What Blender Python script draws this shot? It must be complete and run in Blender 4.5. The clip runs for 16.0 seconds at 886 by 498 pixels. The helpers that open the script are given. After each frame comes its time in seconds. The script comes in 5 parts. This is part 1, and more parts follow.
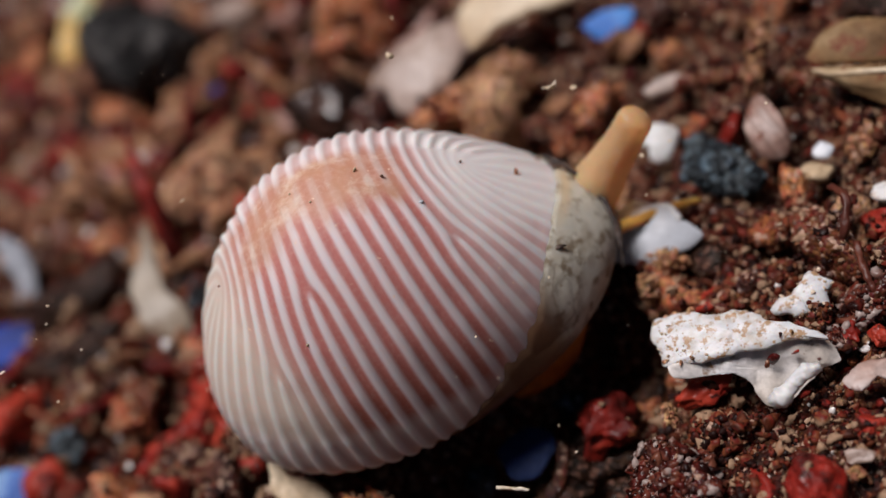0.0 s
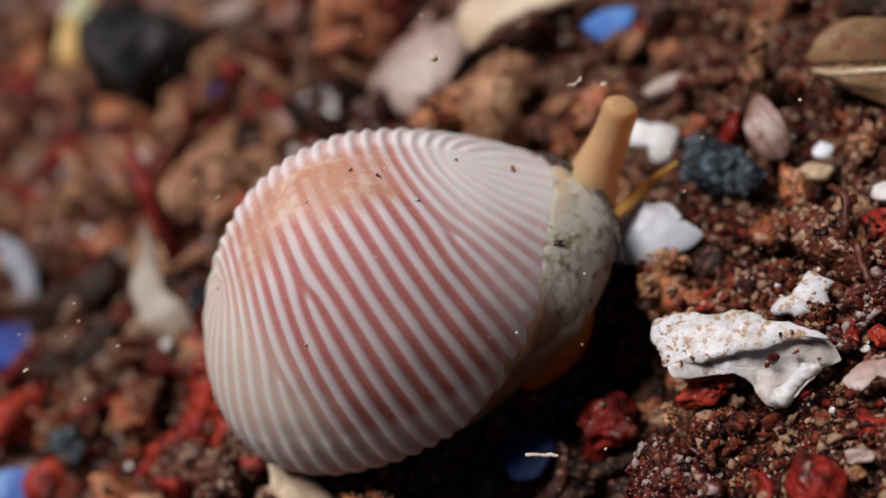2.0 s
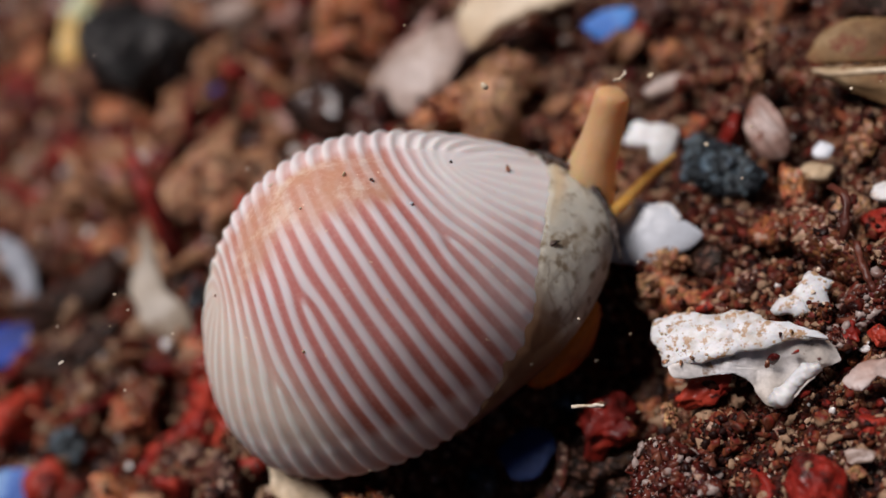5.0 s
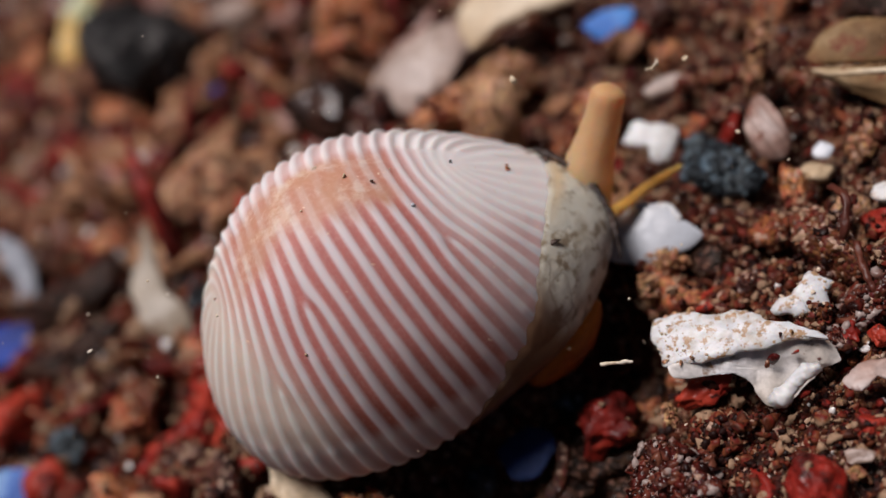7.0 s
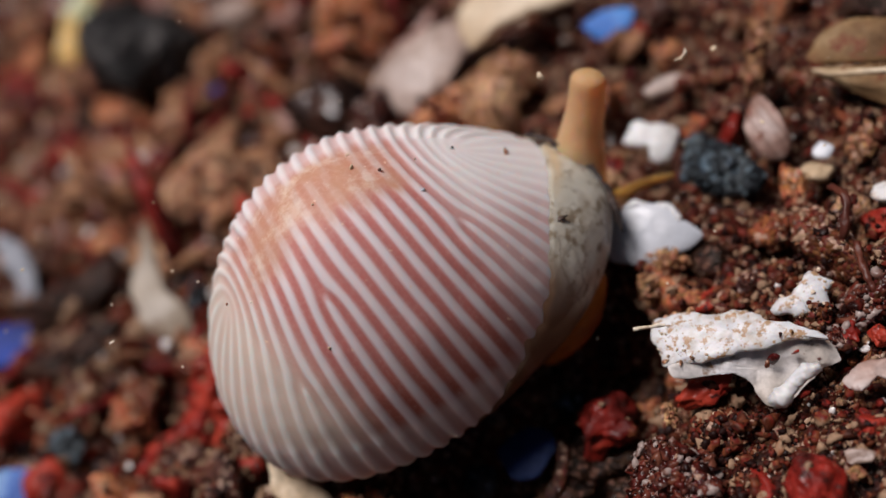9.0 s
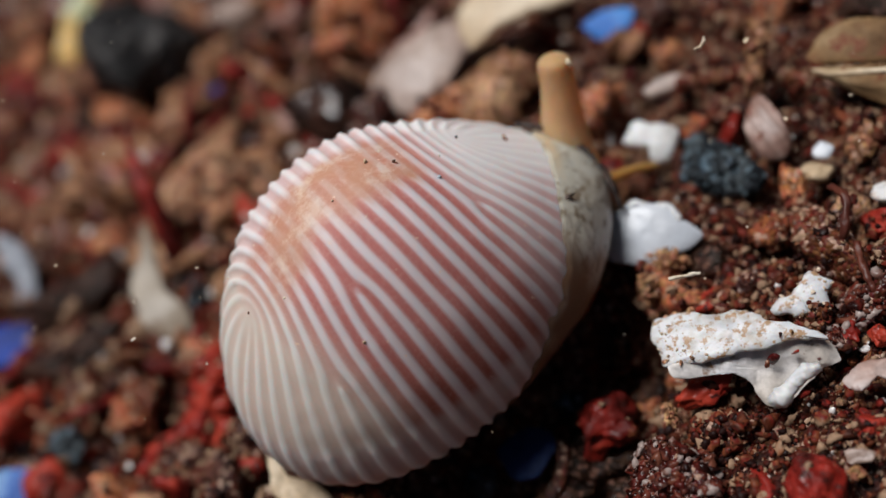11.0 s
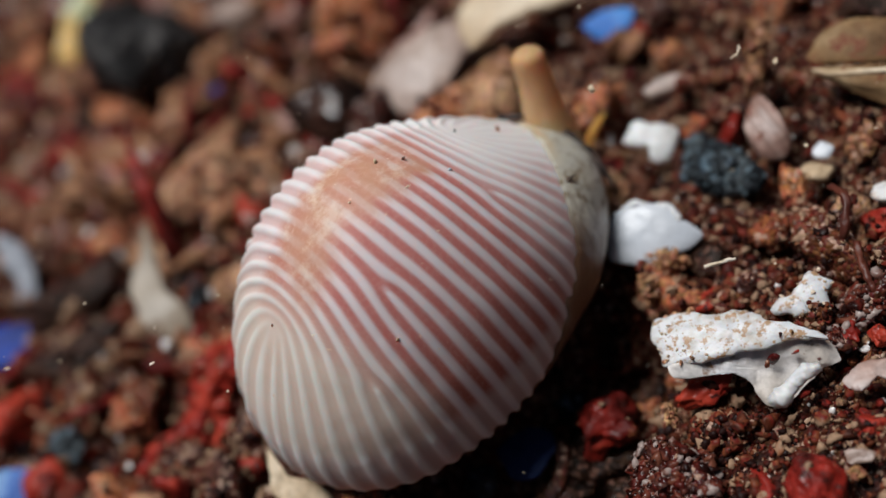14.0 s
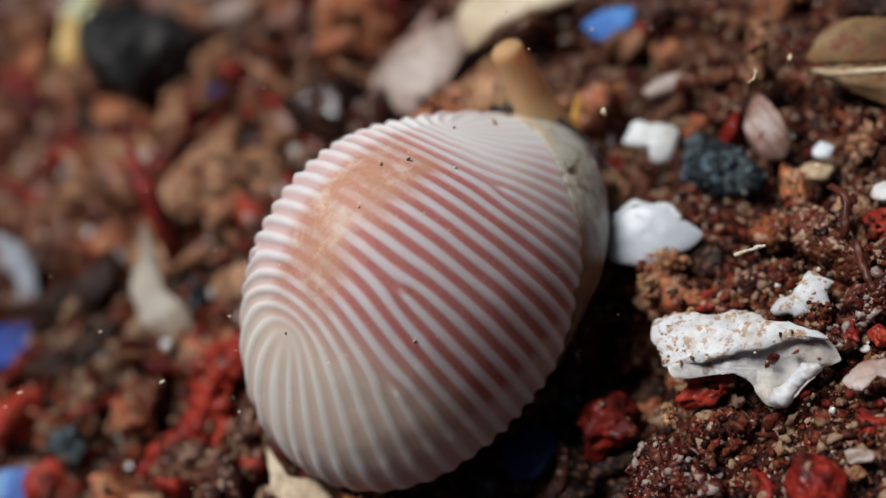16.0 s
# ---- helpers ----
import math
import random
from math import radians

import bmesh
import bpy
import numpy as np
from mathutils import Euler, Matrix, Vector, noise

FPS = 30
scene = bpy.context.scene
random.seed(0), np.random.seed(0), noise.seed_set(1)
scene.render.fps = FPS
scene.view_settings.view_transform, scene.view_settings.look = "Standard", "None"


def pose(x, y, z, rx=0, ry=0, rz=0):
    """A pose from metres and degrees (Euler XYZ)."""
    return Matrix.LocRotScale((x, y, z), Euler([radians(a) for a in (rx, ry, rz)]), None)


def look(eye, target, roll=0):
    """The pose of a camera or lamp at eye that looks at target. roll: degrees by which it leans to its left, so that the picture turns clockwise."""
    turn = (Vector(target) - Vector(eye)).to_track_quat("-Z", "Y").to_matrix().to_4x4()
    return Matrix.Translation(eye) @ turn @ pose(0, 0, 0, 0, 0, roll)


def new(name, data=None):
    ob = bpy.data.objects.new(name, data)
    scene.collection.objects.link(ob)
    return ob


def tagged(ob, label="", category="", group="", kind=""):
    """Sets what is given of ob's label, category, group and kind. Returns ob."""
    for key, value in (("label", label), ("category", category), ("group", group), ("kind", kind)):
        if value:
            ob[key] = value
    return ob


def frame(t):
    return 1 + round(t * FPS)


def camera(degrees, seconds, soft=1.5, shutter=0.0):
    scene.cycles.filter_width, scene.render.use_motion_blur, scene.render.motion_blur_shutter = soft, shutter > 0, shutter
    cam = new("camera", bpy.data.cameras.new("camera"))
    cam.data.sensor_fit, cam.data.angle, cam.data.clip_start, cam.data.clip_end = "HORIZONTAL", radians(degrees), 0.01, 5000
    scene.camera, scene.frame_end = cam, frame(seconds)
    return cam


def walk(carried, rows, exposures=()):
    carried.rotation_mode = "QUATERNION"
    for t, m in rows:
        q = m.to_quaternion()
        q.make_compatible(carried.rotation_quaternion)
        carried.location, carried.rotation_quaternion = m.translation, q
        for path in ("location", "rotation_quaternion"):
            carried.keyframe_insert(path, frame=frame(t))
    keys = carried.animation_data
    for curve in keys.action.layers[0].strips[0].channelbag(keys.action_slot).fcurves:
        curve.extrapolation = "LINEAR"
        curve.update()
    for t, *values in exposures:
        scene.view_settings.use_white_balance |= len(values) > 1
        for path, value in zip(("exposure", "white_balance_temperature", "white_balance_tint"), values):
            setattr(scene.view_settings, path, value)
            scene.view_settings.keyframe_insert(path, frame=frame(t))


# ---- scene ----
# A spotted cowrie turning on a bed of red shell sand; plan numbers are millimetres.
MM = 0.001
cam = camera(40, 16.0)
VIEW = look((0.00138, -0.02419, 0.02588), (0.00138, 0.00222, 0.00142), -35)
walk(cam, [(0.0, VIEW), (16.0, VIEW)], [(0.0, 0.0, 6330, 10), (9.2, 0.0, 6370, 11), (11.3, 0.0, 6080, 3), (16.0, 0.0, 6050, 2)])
cam.data.dof.use_dof = True
cam.data.dof.focus_distance = 29.4 * MM
cam.data.dof.aperture_fstop = 41.0

# ---------------------------------------------------------------- light
world = bpy.data.worlds.new("sky")
scene.world = world
world.use_nodes = True
wn = world.node_tree.nodes
sky = wn.new("ShaderNodeTexSky")
sky.sky_type = "NISHITA"
sky.sun_disc = False
sky.sun_elevation, sky.sun_rotation = radians(82.0), radians(-38)
wn["Background"].inputs[1].default_value = 0.0105
world.node_tree.links.new(sky.outputs[0], wn["Background"].inputs[0])
sun = new("sun", bpy.data.lights.new("sun", "SUN"))
sun.data.energy, sun.data.angle, sun.data.color = 3.7, radians(24), (1.0, 0.915, 0.885)
sun.matrix_world = look((-1.7, 2.2, 19.8), (0, 0, 0))


# ---------------------------------------------------------------- noise and mesh helpers
def lattice(i, j, k):
    h = (i * 374761393 + j * 668265263 + k * 2147483647 + 1013904223) & 0xFFFFFFFF
    h = ((h ^ (h >> 13)) * 1274126177) & 0xFFFFFFFF
    return ((h ^ (h >> 16)) & 0xFFFF) / 32767.5 - 1.0


def vnoise(x, y, z=0.0):
    """Smooth value noise in -1..1 on arrays."""
    x, y, z = np.broadcast_arrays(np.asarray(x, float), np.asarray(y, float), np.asarray(z, float))
    i, j, k = (np.floor(a).astype(np.int64) for a in (x, y, z))
    u, v, w = x - i, y - j, z - k
    u, v, w = (a * a * (3 - 2 * a) for a in (u, v, w))
    total = 0.0
    for a in (0, 1):
        for b in (0, 1):
            for c in (0, 1):
                total = total + lattice(i + a, j + b, k + c) * (u if a else 1 - u) * (v if b else 1 - v) * (w if c else 1 - w)
    return total


def fbm(x, y, z=0.0, octaves=3):
    return sum(vnoise(x * 2 ** o + 17 * o, y * 2 ** o - 9 * o, z * 2 ** o + 5 * o) * 0.5 ** o for o in range(octaves))


def ico(level):
    bm = bmesh.new()
    bmesh.ops.create_icosphere(bm, subdivisions=level, radius=1.0)
    v = np.array([p.co[:] for p in bm.verts])
    f = np.array([[p.index for p in q.verts] for q in bm.faces])
    bm.free()
    return v, f


ICO = {n: ico(n) for n in (1, 2, 3, 4, 5)}


def mesh_of(name, verts, faces, material, smooth=True, values=None):
    """A mesh from arrays in millimetres; values: named numbers, one a vertex."""
    me = bpy.data.meshes.new(name)
    me.from_pydata((np.asarray(verts) * MM).tolist(), [], [list(map(int, f)) for f in faces])
    me.polygons.foreach_set("use_smooth", [smooth] * len(me.polygons))
    for key, numbers in (values or {}).items():
        me.attributes.new(key, "FLOAT", "POINT").data.foreach_set("value", np.asarray(numbers, dtype=np.float32))
    me.materials.append(material)
    me.update()
    return me


def at(x, y, z, rx=0, ry=0, rz=0):
    return pose(x * MM, y * MM, z * MM, rx, ry, rz)


def thing(name, me, m, label, category, group="", kind=""):
    ob = new(name, me)
    ob.matrix_basis = m
    return tagged(ob, label, category, group, kind)


def part(name, me, parent, label="", m=None):
    ob = new(name, me)
    ob.parent = parent
    if m:
        ob.matrix_basis = m
    return tagged(ob, label) if label else ob


# ---------------------------------------------------------------- materials
def material(name, stops, scale=900, detail=4, rough=0.6, bump=0.3, vary=0.25, speck=None, speck_at=0.62, fine=5000,
             metal=0.0, sub=0.0, island=False, spec=0.5, clear=0.0, grain=0.9, cells=0, pale=(0.42, 0.27, 0.2), damp=1.0):
    """stops: colours from low to high of a noise of that scale per metre; speck: a second colour in patches; vary: shift from piece to piece;
    cells: sand grains a metre, each with a tone of its own, a few of them pale."""
    m = bpy.data.materials.new(name)
    m.use_nodes = True
    n, l = m.node_tree.nodes, m.node_tree.links
    b = n["Principled BSDF"]
    tc = n.new("ShaderNodeTexCoord")
    info = n.new("ShaderNodeNewGeometry") if island else n.new("ShaderNodeObjectInfo")
    rnd = info.outputs["Random Per Island"] if island else info.outputs["Random"]
    shift = n.new("ShaderNodeVectorMath")
    shift.operation = "ADD"
    l.new(tc.outputs["Object"], shift.inputs[0])
    l.new(rnd, shift.inputs[1])
    big = n.new("ShaderNodeTexNoise")
    big.inputs["Scale"].default_value, big.inputs["Detail"].default_value = scale, detail
    l.new(shift.outputs[0], big.inputs["Vector"])
    small = n.new("ShaderNodeTexNoise")
    small.inputs["Scale"].default_value, small.inputs["Detail"].default_value = fine, 3
    l.new(shift.outputs[0], small.inputs["Vector"])
    ramp = n.new("ShaderNodeValToRGB")
    ramp.color_ramp.elements[0].position, ramp.color_ramp.elements[1].position = 0.3, 0.7
    for i, c in enumerate(stops):
        where = 0.3 + 0.4 * i / max(1, len(stops) - 1)
        if i == 0:
            e = ramp.color_ramp.elements[0]
        elif i == len(stops) - 1:
            e = ramp.color_ramp.elements[len(ramp.color_ramp.elements) - 1]
        else:
            e = ramp.color_ramp.elements.new(where)
        e.color = (*c, 1)
    mixn = n.new("ShaderNodeMath")
    mixn.operation = "MULTIPLY_ADD"
    l.new(rnd, mixn.inputs[0])
    mixn.inputs[1].default_value = vary
    add = n.new("ShaderNodeMath")
    add.operation = "SUBTRACT"
    l.new(big.outputs["Fac"], add.inputs[0])
    add.inputs[1].default_value = vary / 2
    l.new(add.outputs[0], mixn.inputs[2])
    l.new(mixn.outputs[0], ramp.inputs[0])
    colour = ramp.outputs[0]
    hue = n.new("ShaderNodeHueSaturation")
    val = n.new("ShaderNodeMath")
    val.operation = "MULTIPLY_ADD"
    l.new(small.outputs["Fac"], val.inputs[0])
    val.inputs[1].default_value, val.inputs[2].default_value = grain, 1 - grain / 2
    l.new(val.outputs[0], hue.inputs["Value"])
    l.new(colour, hue.inputs["Color"])
    colour = hue.outputs[0]
    if speck:
        patch = n.new("ShaderNodeTexNoise")
        patch.inputs["Scale"].default_value, patch.inputs["Detail"].default_value = scale * 1.9, 6
        patch.inputs["Roughness"].default_value = 0.65
        l.new(shift.outputs[0], patch.inputs["Vector"])
        edge = n.new("ShaderNodeMapRange")
        edge.inputs[1].default_value, edge.inputs[2].default_value = speck_at, speck_at + 0.06
        l.new(patch.outputs["Fac"], edge.inputs[0])
        mx = n.new("ShaderNodeMix")
        mx.data_type = "RGBA"
        l.new(edge.outputs[0], mx.inputs["Factor"])
        l.new(colour, mx.inputs["A"])
        mx.inputs["B"].default_value = (*speck, 1)
        colour = mx.outputs["Result"]
    if cells:
        grit = n.new("ShaderNodeTexVoronoi")
        grit.inputs["Scale"].default_value = cells
        l.new(shift.outputs[0], grit.inputs["Vector"])
        split = n.new("ShaderNodeSeparateColor")
        l.new(grit.outputs["Color"], split.inputs[0])
        tone = n.new("ShaderNodeMapRange")
        tone.inputs[3].default_value, tone.inputs[4].default_value = 0.4, 1.75
        l.new(split.outputs[0], tone.inputs[0])
        tint = n.new("ShaderNodeHueSaturation")
        hues = n.new("ShaderNodeMapRange")
        hues.inputs[3].default_value, hues.inputs[4].default_value = 0.48, 0.525
        l.new(split.outputs[1], hues.inputs[0])
        l.new(hues.outputs[0], tint.inputs["Hue"])
        l.new(tone.outputs[0], tint.inputs["Value"])
        l.new(colour, tint.inputs["Color"])
        few = n.new("ShaderNodeMapRange")
        few.inputs[1].default_value, few.inputs[2].default_value = 0.9, 0.92
        l.new(split.outputs[2], few.inputs[0])
        mx = n.new("ShaderNodeMix")
        mx.data_type = "RGBA"
        l.new(few.outputs[0], mx.inputs["Factor"])
        l.new(tint.outputs[0], mx.inputs["A"])
        mx.inputs["B"].default_value = (*pale, 1)
        colour = mx.outputs["Result"]
    l.new(colour, b.inputs["Base Color"])
    b.inputs["Roughness"].default_value, b.inputs["Metallic"].default_value = rough, metal
    wet = n.new("ShaderNodeMapRange")
    wet.inputs[1].default_value, wet.inputs[2].default_value = 0.35, 0.6
    wet.inputs[3].default_value, wet.inputs[4].default_value = rough * damp, rough
    l.new(small.outputs["Fac"], wet.inputs[0])
    l.new(wet.outputs[0], b.inputs["Roughness"])
    b.inputs["Specular IOR Level"].default_value = spec
    b.inputs["Coat Weight"].default_value = clear
    if sub:
        b.inputs["Subsurface Weight"].default_value = sub
        b.inputs["Subsurface Radius"].default_value = (1.0, 0.5, 0.25)
        b.inputs["Subsurface Scale"].default_value = 0.7 * MM
    if bump:
        bp = n.new("ShaderNodeBump")
        bp.inputs["Strength"].default_value, bp.inputs["Distance"].default_value = bump, 0.08 * MM
        l.new(small.outputs["Fac"], bp.inputs["Height"])
        if cells:
            under = n.new("ShaderNodeBump")
            under.inputs["Strength"].default_value, under.inputs["Distance"].default_value = 0.9, 0.4 / cells
            under.invert = True
            l.new(grit.outputs["Distance"], under.inputs["Height"])
            l.new(under.outputs[0], bp.inputs["Normal"])
        l.new(bp.outputs[0], b.inputs["Normal"])
    return m


SAND = material("red brown sand", [(0.011, 0.003, 0.002), (0.05, 0.011, 0.005), (0.10, 0.029, 0.012)], 1400, 5, 0.75, 0.8, 0, speck=(0.2, 0.11, 0.07), speck_at=0.62, cells=9000, damp=0.4, spec=0.20)
GRAIN = material("mixed sand grains", [(0.013, 0.003, 0.002), (0.07, 0.009, 0.005), (0.028, 0.007, 0.004), (0.105, 0.026, 0.011), (0.15, 0.016, 0.009), (0.065, 0.016, 0.008), (0.18, 0.05, 0.02), (0.12, 0.011, 0.008), (0.22, 0.09, 0.043), (0.3, 0.19, 0.12)], 900, 2, 0.75, 0.6, 0.7, island=True, spec=0.18, damp=0.5)
GRIT = material("pink and clear quartz grains", [(0.014, 0.003, 0.002), (0.085, 0.011, 0.007), (0.026, 0.005, 0.004), (0.13, 0.036, 0.022), (0.09, 0.009, 0.006), (0.16, 0.055, 0.032), (0.035, 0.007, 0.005), (0.16, 0.08, 0.062), (0.32, 0.25, 0.225)], 900, 2, 0.4, 0.5, 0.52, island=True, spec=0.3, damp=0.4)
RED = material("brick red stone", [(0.07, 0.006, 0.005), (0.23, 0.016, 0.010), (0.38, 0.042, 0.022)], 1000, 5, 0.65, 1.0, 0.35, speck=(0.05, 0.01, 0.008), speck_at=0.56, fine=3200, damp=0.4, spec=0.25)
RUST = material("rust orange stone", [(0.12, 0.028, 0.013), (0.30, 0.085, 0.035), (0.46, 0.18, 0.085)], 700, 5, 0.7, 0.6, 0.35, cells=8000, damp=0.4, spec=0.25)
BROWN = material("dark brown stone", [(0.016, 0.005, 0.003), (0.06, 0.014, 0.007), (0.115, 0.033, 0.016)], 900, 5, 0.65, 0.6, 0.4, cells=8500, damp=0.4, spec=0.25)
TAN = material("tan sandstone", [(0.14, 0.055, 0.028), (0.285, 0.13, 0.066), (0.43, 0.245, 0.14)], 900, 5, 0.75, 0.7, 0.3, speck=(0.16, 0.06, 0.04), speck_at=0.63, cells=8000, damp=0.4, spec=0.20)
BLACK = material("blue black stone", [(0.007, 0.009, 0.011), (0.026, 0.031, 0.036), (0.075, 0.088, 0.095)], 1200, 6, 0.8, 0.9, 0.2, speck=(0.15, 0.22, 0.28), speck_at=0.59, spec=0.12, cells=9000, pale=(0.2, 0.27, 0.32), damp=0.4)
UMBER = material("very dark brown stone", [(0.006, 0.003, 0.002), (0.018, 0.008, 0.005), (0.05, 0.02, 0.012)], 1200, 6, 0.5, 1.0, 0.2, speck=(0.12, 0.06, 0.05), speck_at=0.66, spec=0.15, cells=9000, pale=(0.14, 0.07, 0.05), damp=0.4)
PITCH = material("glossy black brown stone", [(0.006, 0.003, 0.002), (0.018, 0.008, 0.005), (0.05, 0.02, 0.012)], 900, 5, 0.25, 1.0, 0.2, spec=0.5, fine=3500)
SLATE = material("dark grey stone", [(0.006, 0.005, 0.005), (0.017, 0.016, 0.016), (0.048, 0.044, 0.044)], 700, 6, 0.7, 0.9, 0.2, speck=(0.12, 0.12, 0.12), speck_at=0.6, spec=0.2, cells=3500, pale=(0.11, 0.1, 0.095), damp=0.4)
BEIGE = material("worn greyish beige inner shell", [(0.45, 0.38, 0.31), (0.62, 0.57, 0.52), (0.74, 0.74, 0.77)], 420, 4, 0.4, 0.3, 0.1, speck=(0.24, 0.13, 0.07), speck_at=0.6)
ROSE = material("brownish rose shell", [(0.2, 0.1, 0.075), (0.36, 0.24, 0.2), (0.55, 0.46, 0.43)], 800, 4, 0.5, 0.3, 0.15, speck=(0.18, 0.06, 0.035), speck_at=0.58)
QUARTZ = material("pale quartz grains", [(0.4, 0.27, 0.18), (0.55, 0.44, 0.35), (0.75, 0.72, 0.7)], 900, 2, 0.3, 0.2, 1.0, island=True, damp=0.4)
BLUSH = material("pale pink quartz stone", [(0.22, 0.10, 0.08), (0.4, 0.23, 0.19), (0.58, 0.43, 0.39)], 700, 5, 0.45, 0.5, 0.5, speck=(0.25, 0.08, 0.05), speck_at=0.6)
PINK = material("pink quartz conglomerate", [(0.02, 0.004, 0.003), (0.055, 0.012, 0.008), (0.10, 0.03, 0.02)], 1500, 5, 0.4, 0.7, 0.3, cells=8000, damp=0.4, spec=0.30)
CHALK = material("worn white shell", [(0.5, 0.475, 0.45), (0.64, 0.635, 0.63), (0.71, 0.71, 0.72)], 500, 4, 0.45, 0.35, 0.1, speck=(0.4, 0.24, 0.13), speck_at=0.60, sub=0.1, grain=0.4)
PEARL = material("pearly bluish white shell", [(0.4, 0.43, 0.47), (0.5, 0.53, 0.58), (0.6, 0.62, 0.66)], 450, 3, 0.35, 0.1, 0.1, grain=0.3)
STAINED = material("stained white shell", [(0.5, 0.46, 0.41), (0.64, 0.64, 0.65), (0.71, 0.715, 0.74)], 2100, 6, 0.45, 0.3, 0.1, grain=0.45, speck=(0.4, 0.25, 0.14), speck_at=0.53, sub=0.1)
CREAM = material("cream shell", [(0.38, 0.26, 0.15), (0.56, 0.43, 0.28), (0.7, 0.6, 0.45)], 500, 4, 0.5, 0.3, 0.15, speck=(0.3, 0.14, 0.08), speck_at=0.66)
BLUE = material("blue mussel shell", [(0.006, 0.02, 0.15), (0.012, 0.05, 0.34), (0.04, 0.11, 0.48)], 350, 3, 0.6, 0.3, 0.1, spec=0.25)
SKY_BLUE = material("pale blue shell chip", [(0.03, 0.13, 0.48), (0.08, 0.25, 0.63), (0.28, 0.46, 0.74)], 350, 3, 0.55, 0.2, 0.1, spec=0.3)
GREY = material("grey lilac shell", [(0.2, 0.13, 0.1), (0.33, 0.24, 0.2), (0.46, 0.36, 0.31)], 600, 4, 0.4, 0.3, 0.15, speck=(0.22, 0.1, 0.07), speck_at=0.62)
DUST = material("tan sand dust", [(0.46, 0.32, 0.21), (0.58, 0.44, 0.31), (0.68, 0.55, 0.42)], 900, 3, 0.7, 0.3, 0.6, island=True)
DIM = material("dull bluish grey shell", [(0.16, 0.17, 0.2), (0.27, 0.29, 0.34), (0.42, 0.44, 0.48)], 450, 4, 0.5, 0.2, 0.1)
AZURE = material("bright blue shell", [(0.015, 0.07, 0.33), (0.035, 0.13, 0.45), (0.18, 0.34, 0.6)], 900, 4, 0.5, 0.3, 0.1, spec=0.3)
DRAB = material("thin greyish beige shell", [(0.2, 0.155, 0.11), (0.36, 0.3, 0.23), (0.62, 0.58, 0.52)], 420, 4, 0.5, 0.3, 0.1, speck=(0.16, 0.09, 0.05), speck_at=0.6)
DUSK = material("dull brown shell", [(0.1, 0.05, 0.02), (0.22, 0.13, 0.06), (0.36, 0.26, 0.15)], 600, 4, 0.6, 0.3, 0.15, speck=(0.16, 0.05, 0.025), speck_at=0.58, spec=0.15)
# darker copy of BLUE, the cowrie's shade on one chip put into colour
SHADED_BLUE = material("blue mussel shell darkened for shade", [(0.006, 0.012, 0.05), (0.012, 0.028, 0.11), (0.05, 0.07, 0.15)], 450, 5, 0.6, 0.3, 0.1, spec=0.2)
# the flake's glint is put into these bright colours
GOLD = material("yellow iridescent flake", [(0.5, 0.62, 0.4), (0.88, 0.55, 0.16), (0.9, 0.78, 0.45)], 300, 3, 0.3, 0.2, 0.1)
WEED = material("reddish stalk", [(0.03, 0.008, 0.005), (0.08, 0.016, 0.008), (0.14, 0.04, 0.018)], 900, 4, 0.5, 0.4, 0.2)
FLOAT = material("pale floating grit", [(0.5, 0.38, 0.24), (0.66, 0.54, 0.38), (0.8, 0.72, 0.6)], 3000, 3, 0.6, 0.3, 0.3)
SPECK = material("dark speck", [(0.02, 0.012, 0.01), (0.06, 0.035, 0.025), (0.12, 0.06, 0.04)], 3000, 3, 0.6, 0.3, 0.3)
SIPHON = material("translucent amber flesh", [(0.72, 0.45, 0.22), (0.78, 0.52, 0.29), (0.82, 0.58, 0.36)], 300, 2, 0.5, 0.02, 0.1, sub=0.8, grain=0.12, spec=0.3)
YELLOW = material("yellow flesh", [(0.5, 0.26, 0.05), (0.62, 0.34, 0.08), (0.68, 0.42, 0.12)], 800, 3, 0.35, 0.1, 0.1, sub=0.4)
ORANGE = material("orange foot flesh", [(0.28, 0.06, 0.004), (0.4, 0.11, 0.007), (0.5, 0.17, 0.015)], 600, 3, 0.35, 0.15, 0.1, sub=0.4)
seen = SIPHON.node_tree
glassy = seen.nodes.new("ShaderNodeBsdfTransparent")
glassy.inputs[0].default_value = (1.0, 0.72, 0.42, 1)
veil = seen.nodes.new("ShaderNodeMixShader")
veil.inputs[0].default_value = 0.36
seen.links.new(seen.nodes["Principled BSDF"].outputs[0], veil.inputs[1])
seen.links.new(glassy.outputs[0], veil.inputs[2])
seen.links.new(veil.outputs[0], seen.nodes["Material Output"].inputs[0])
SPOT = (0.03, 0.02, 0.016)


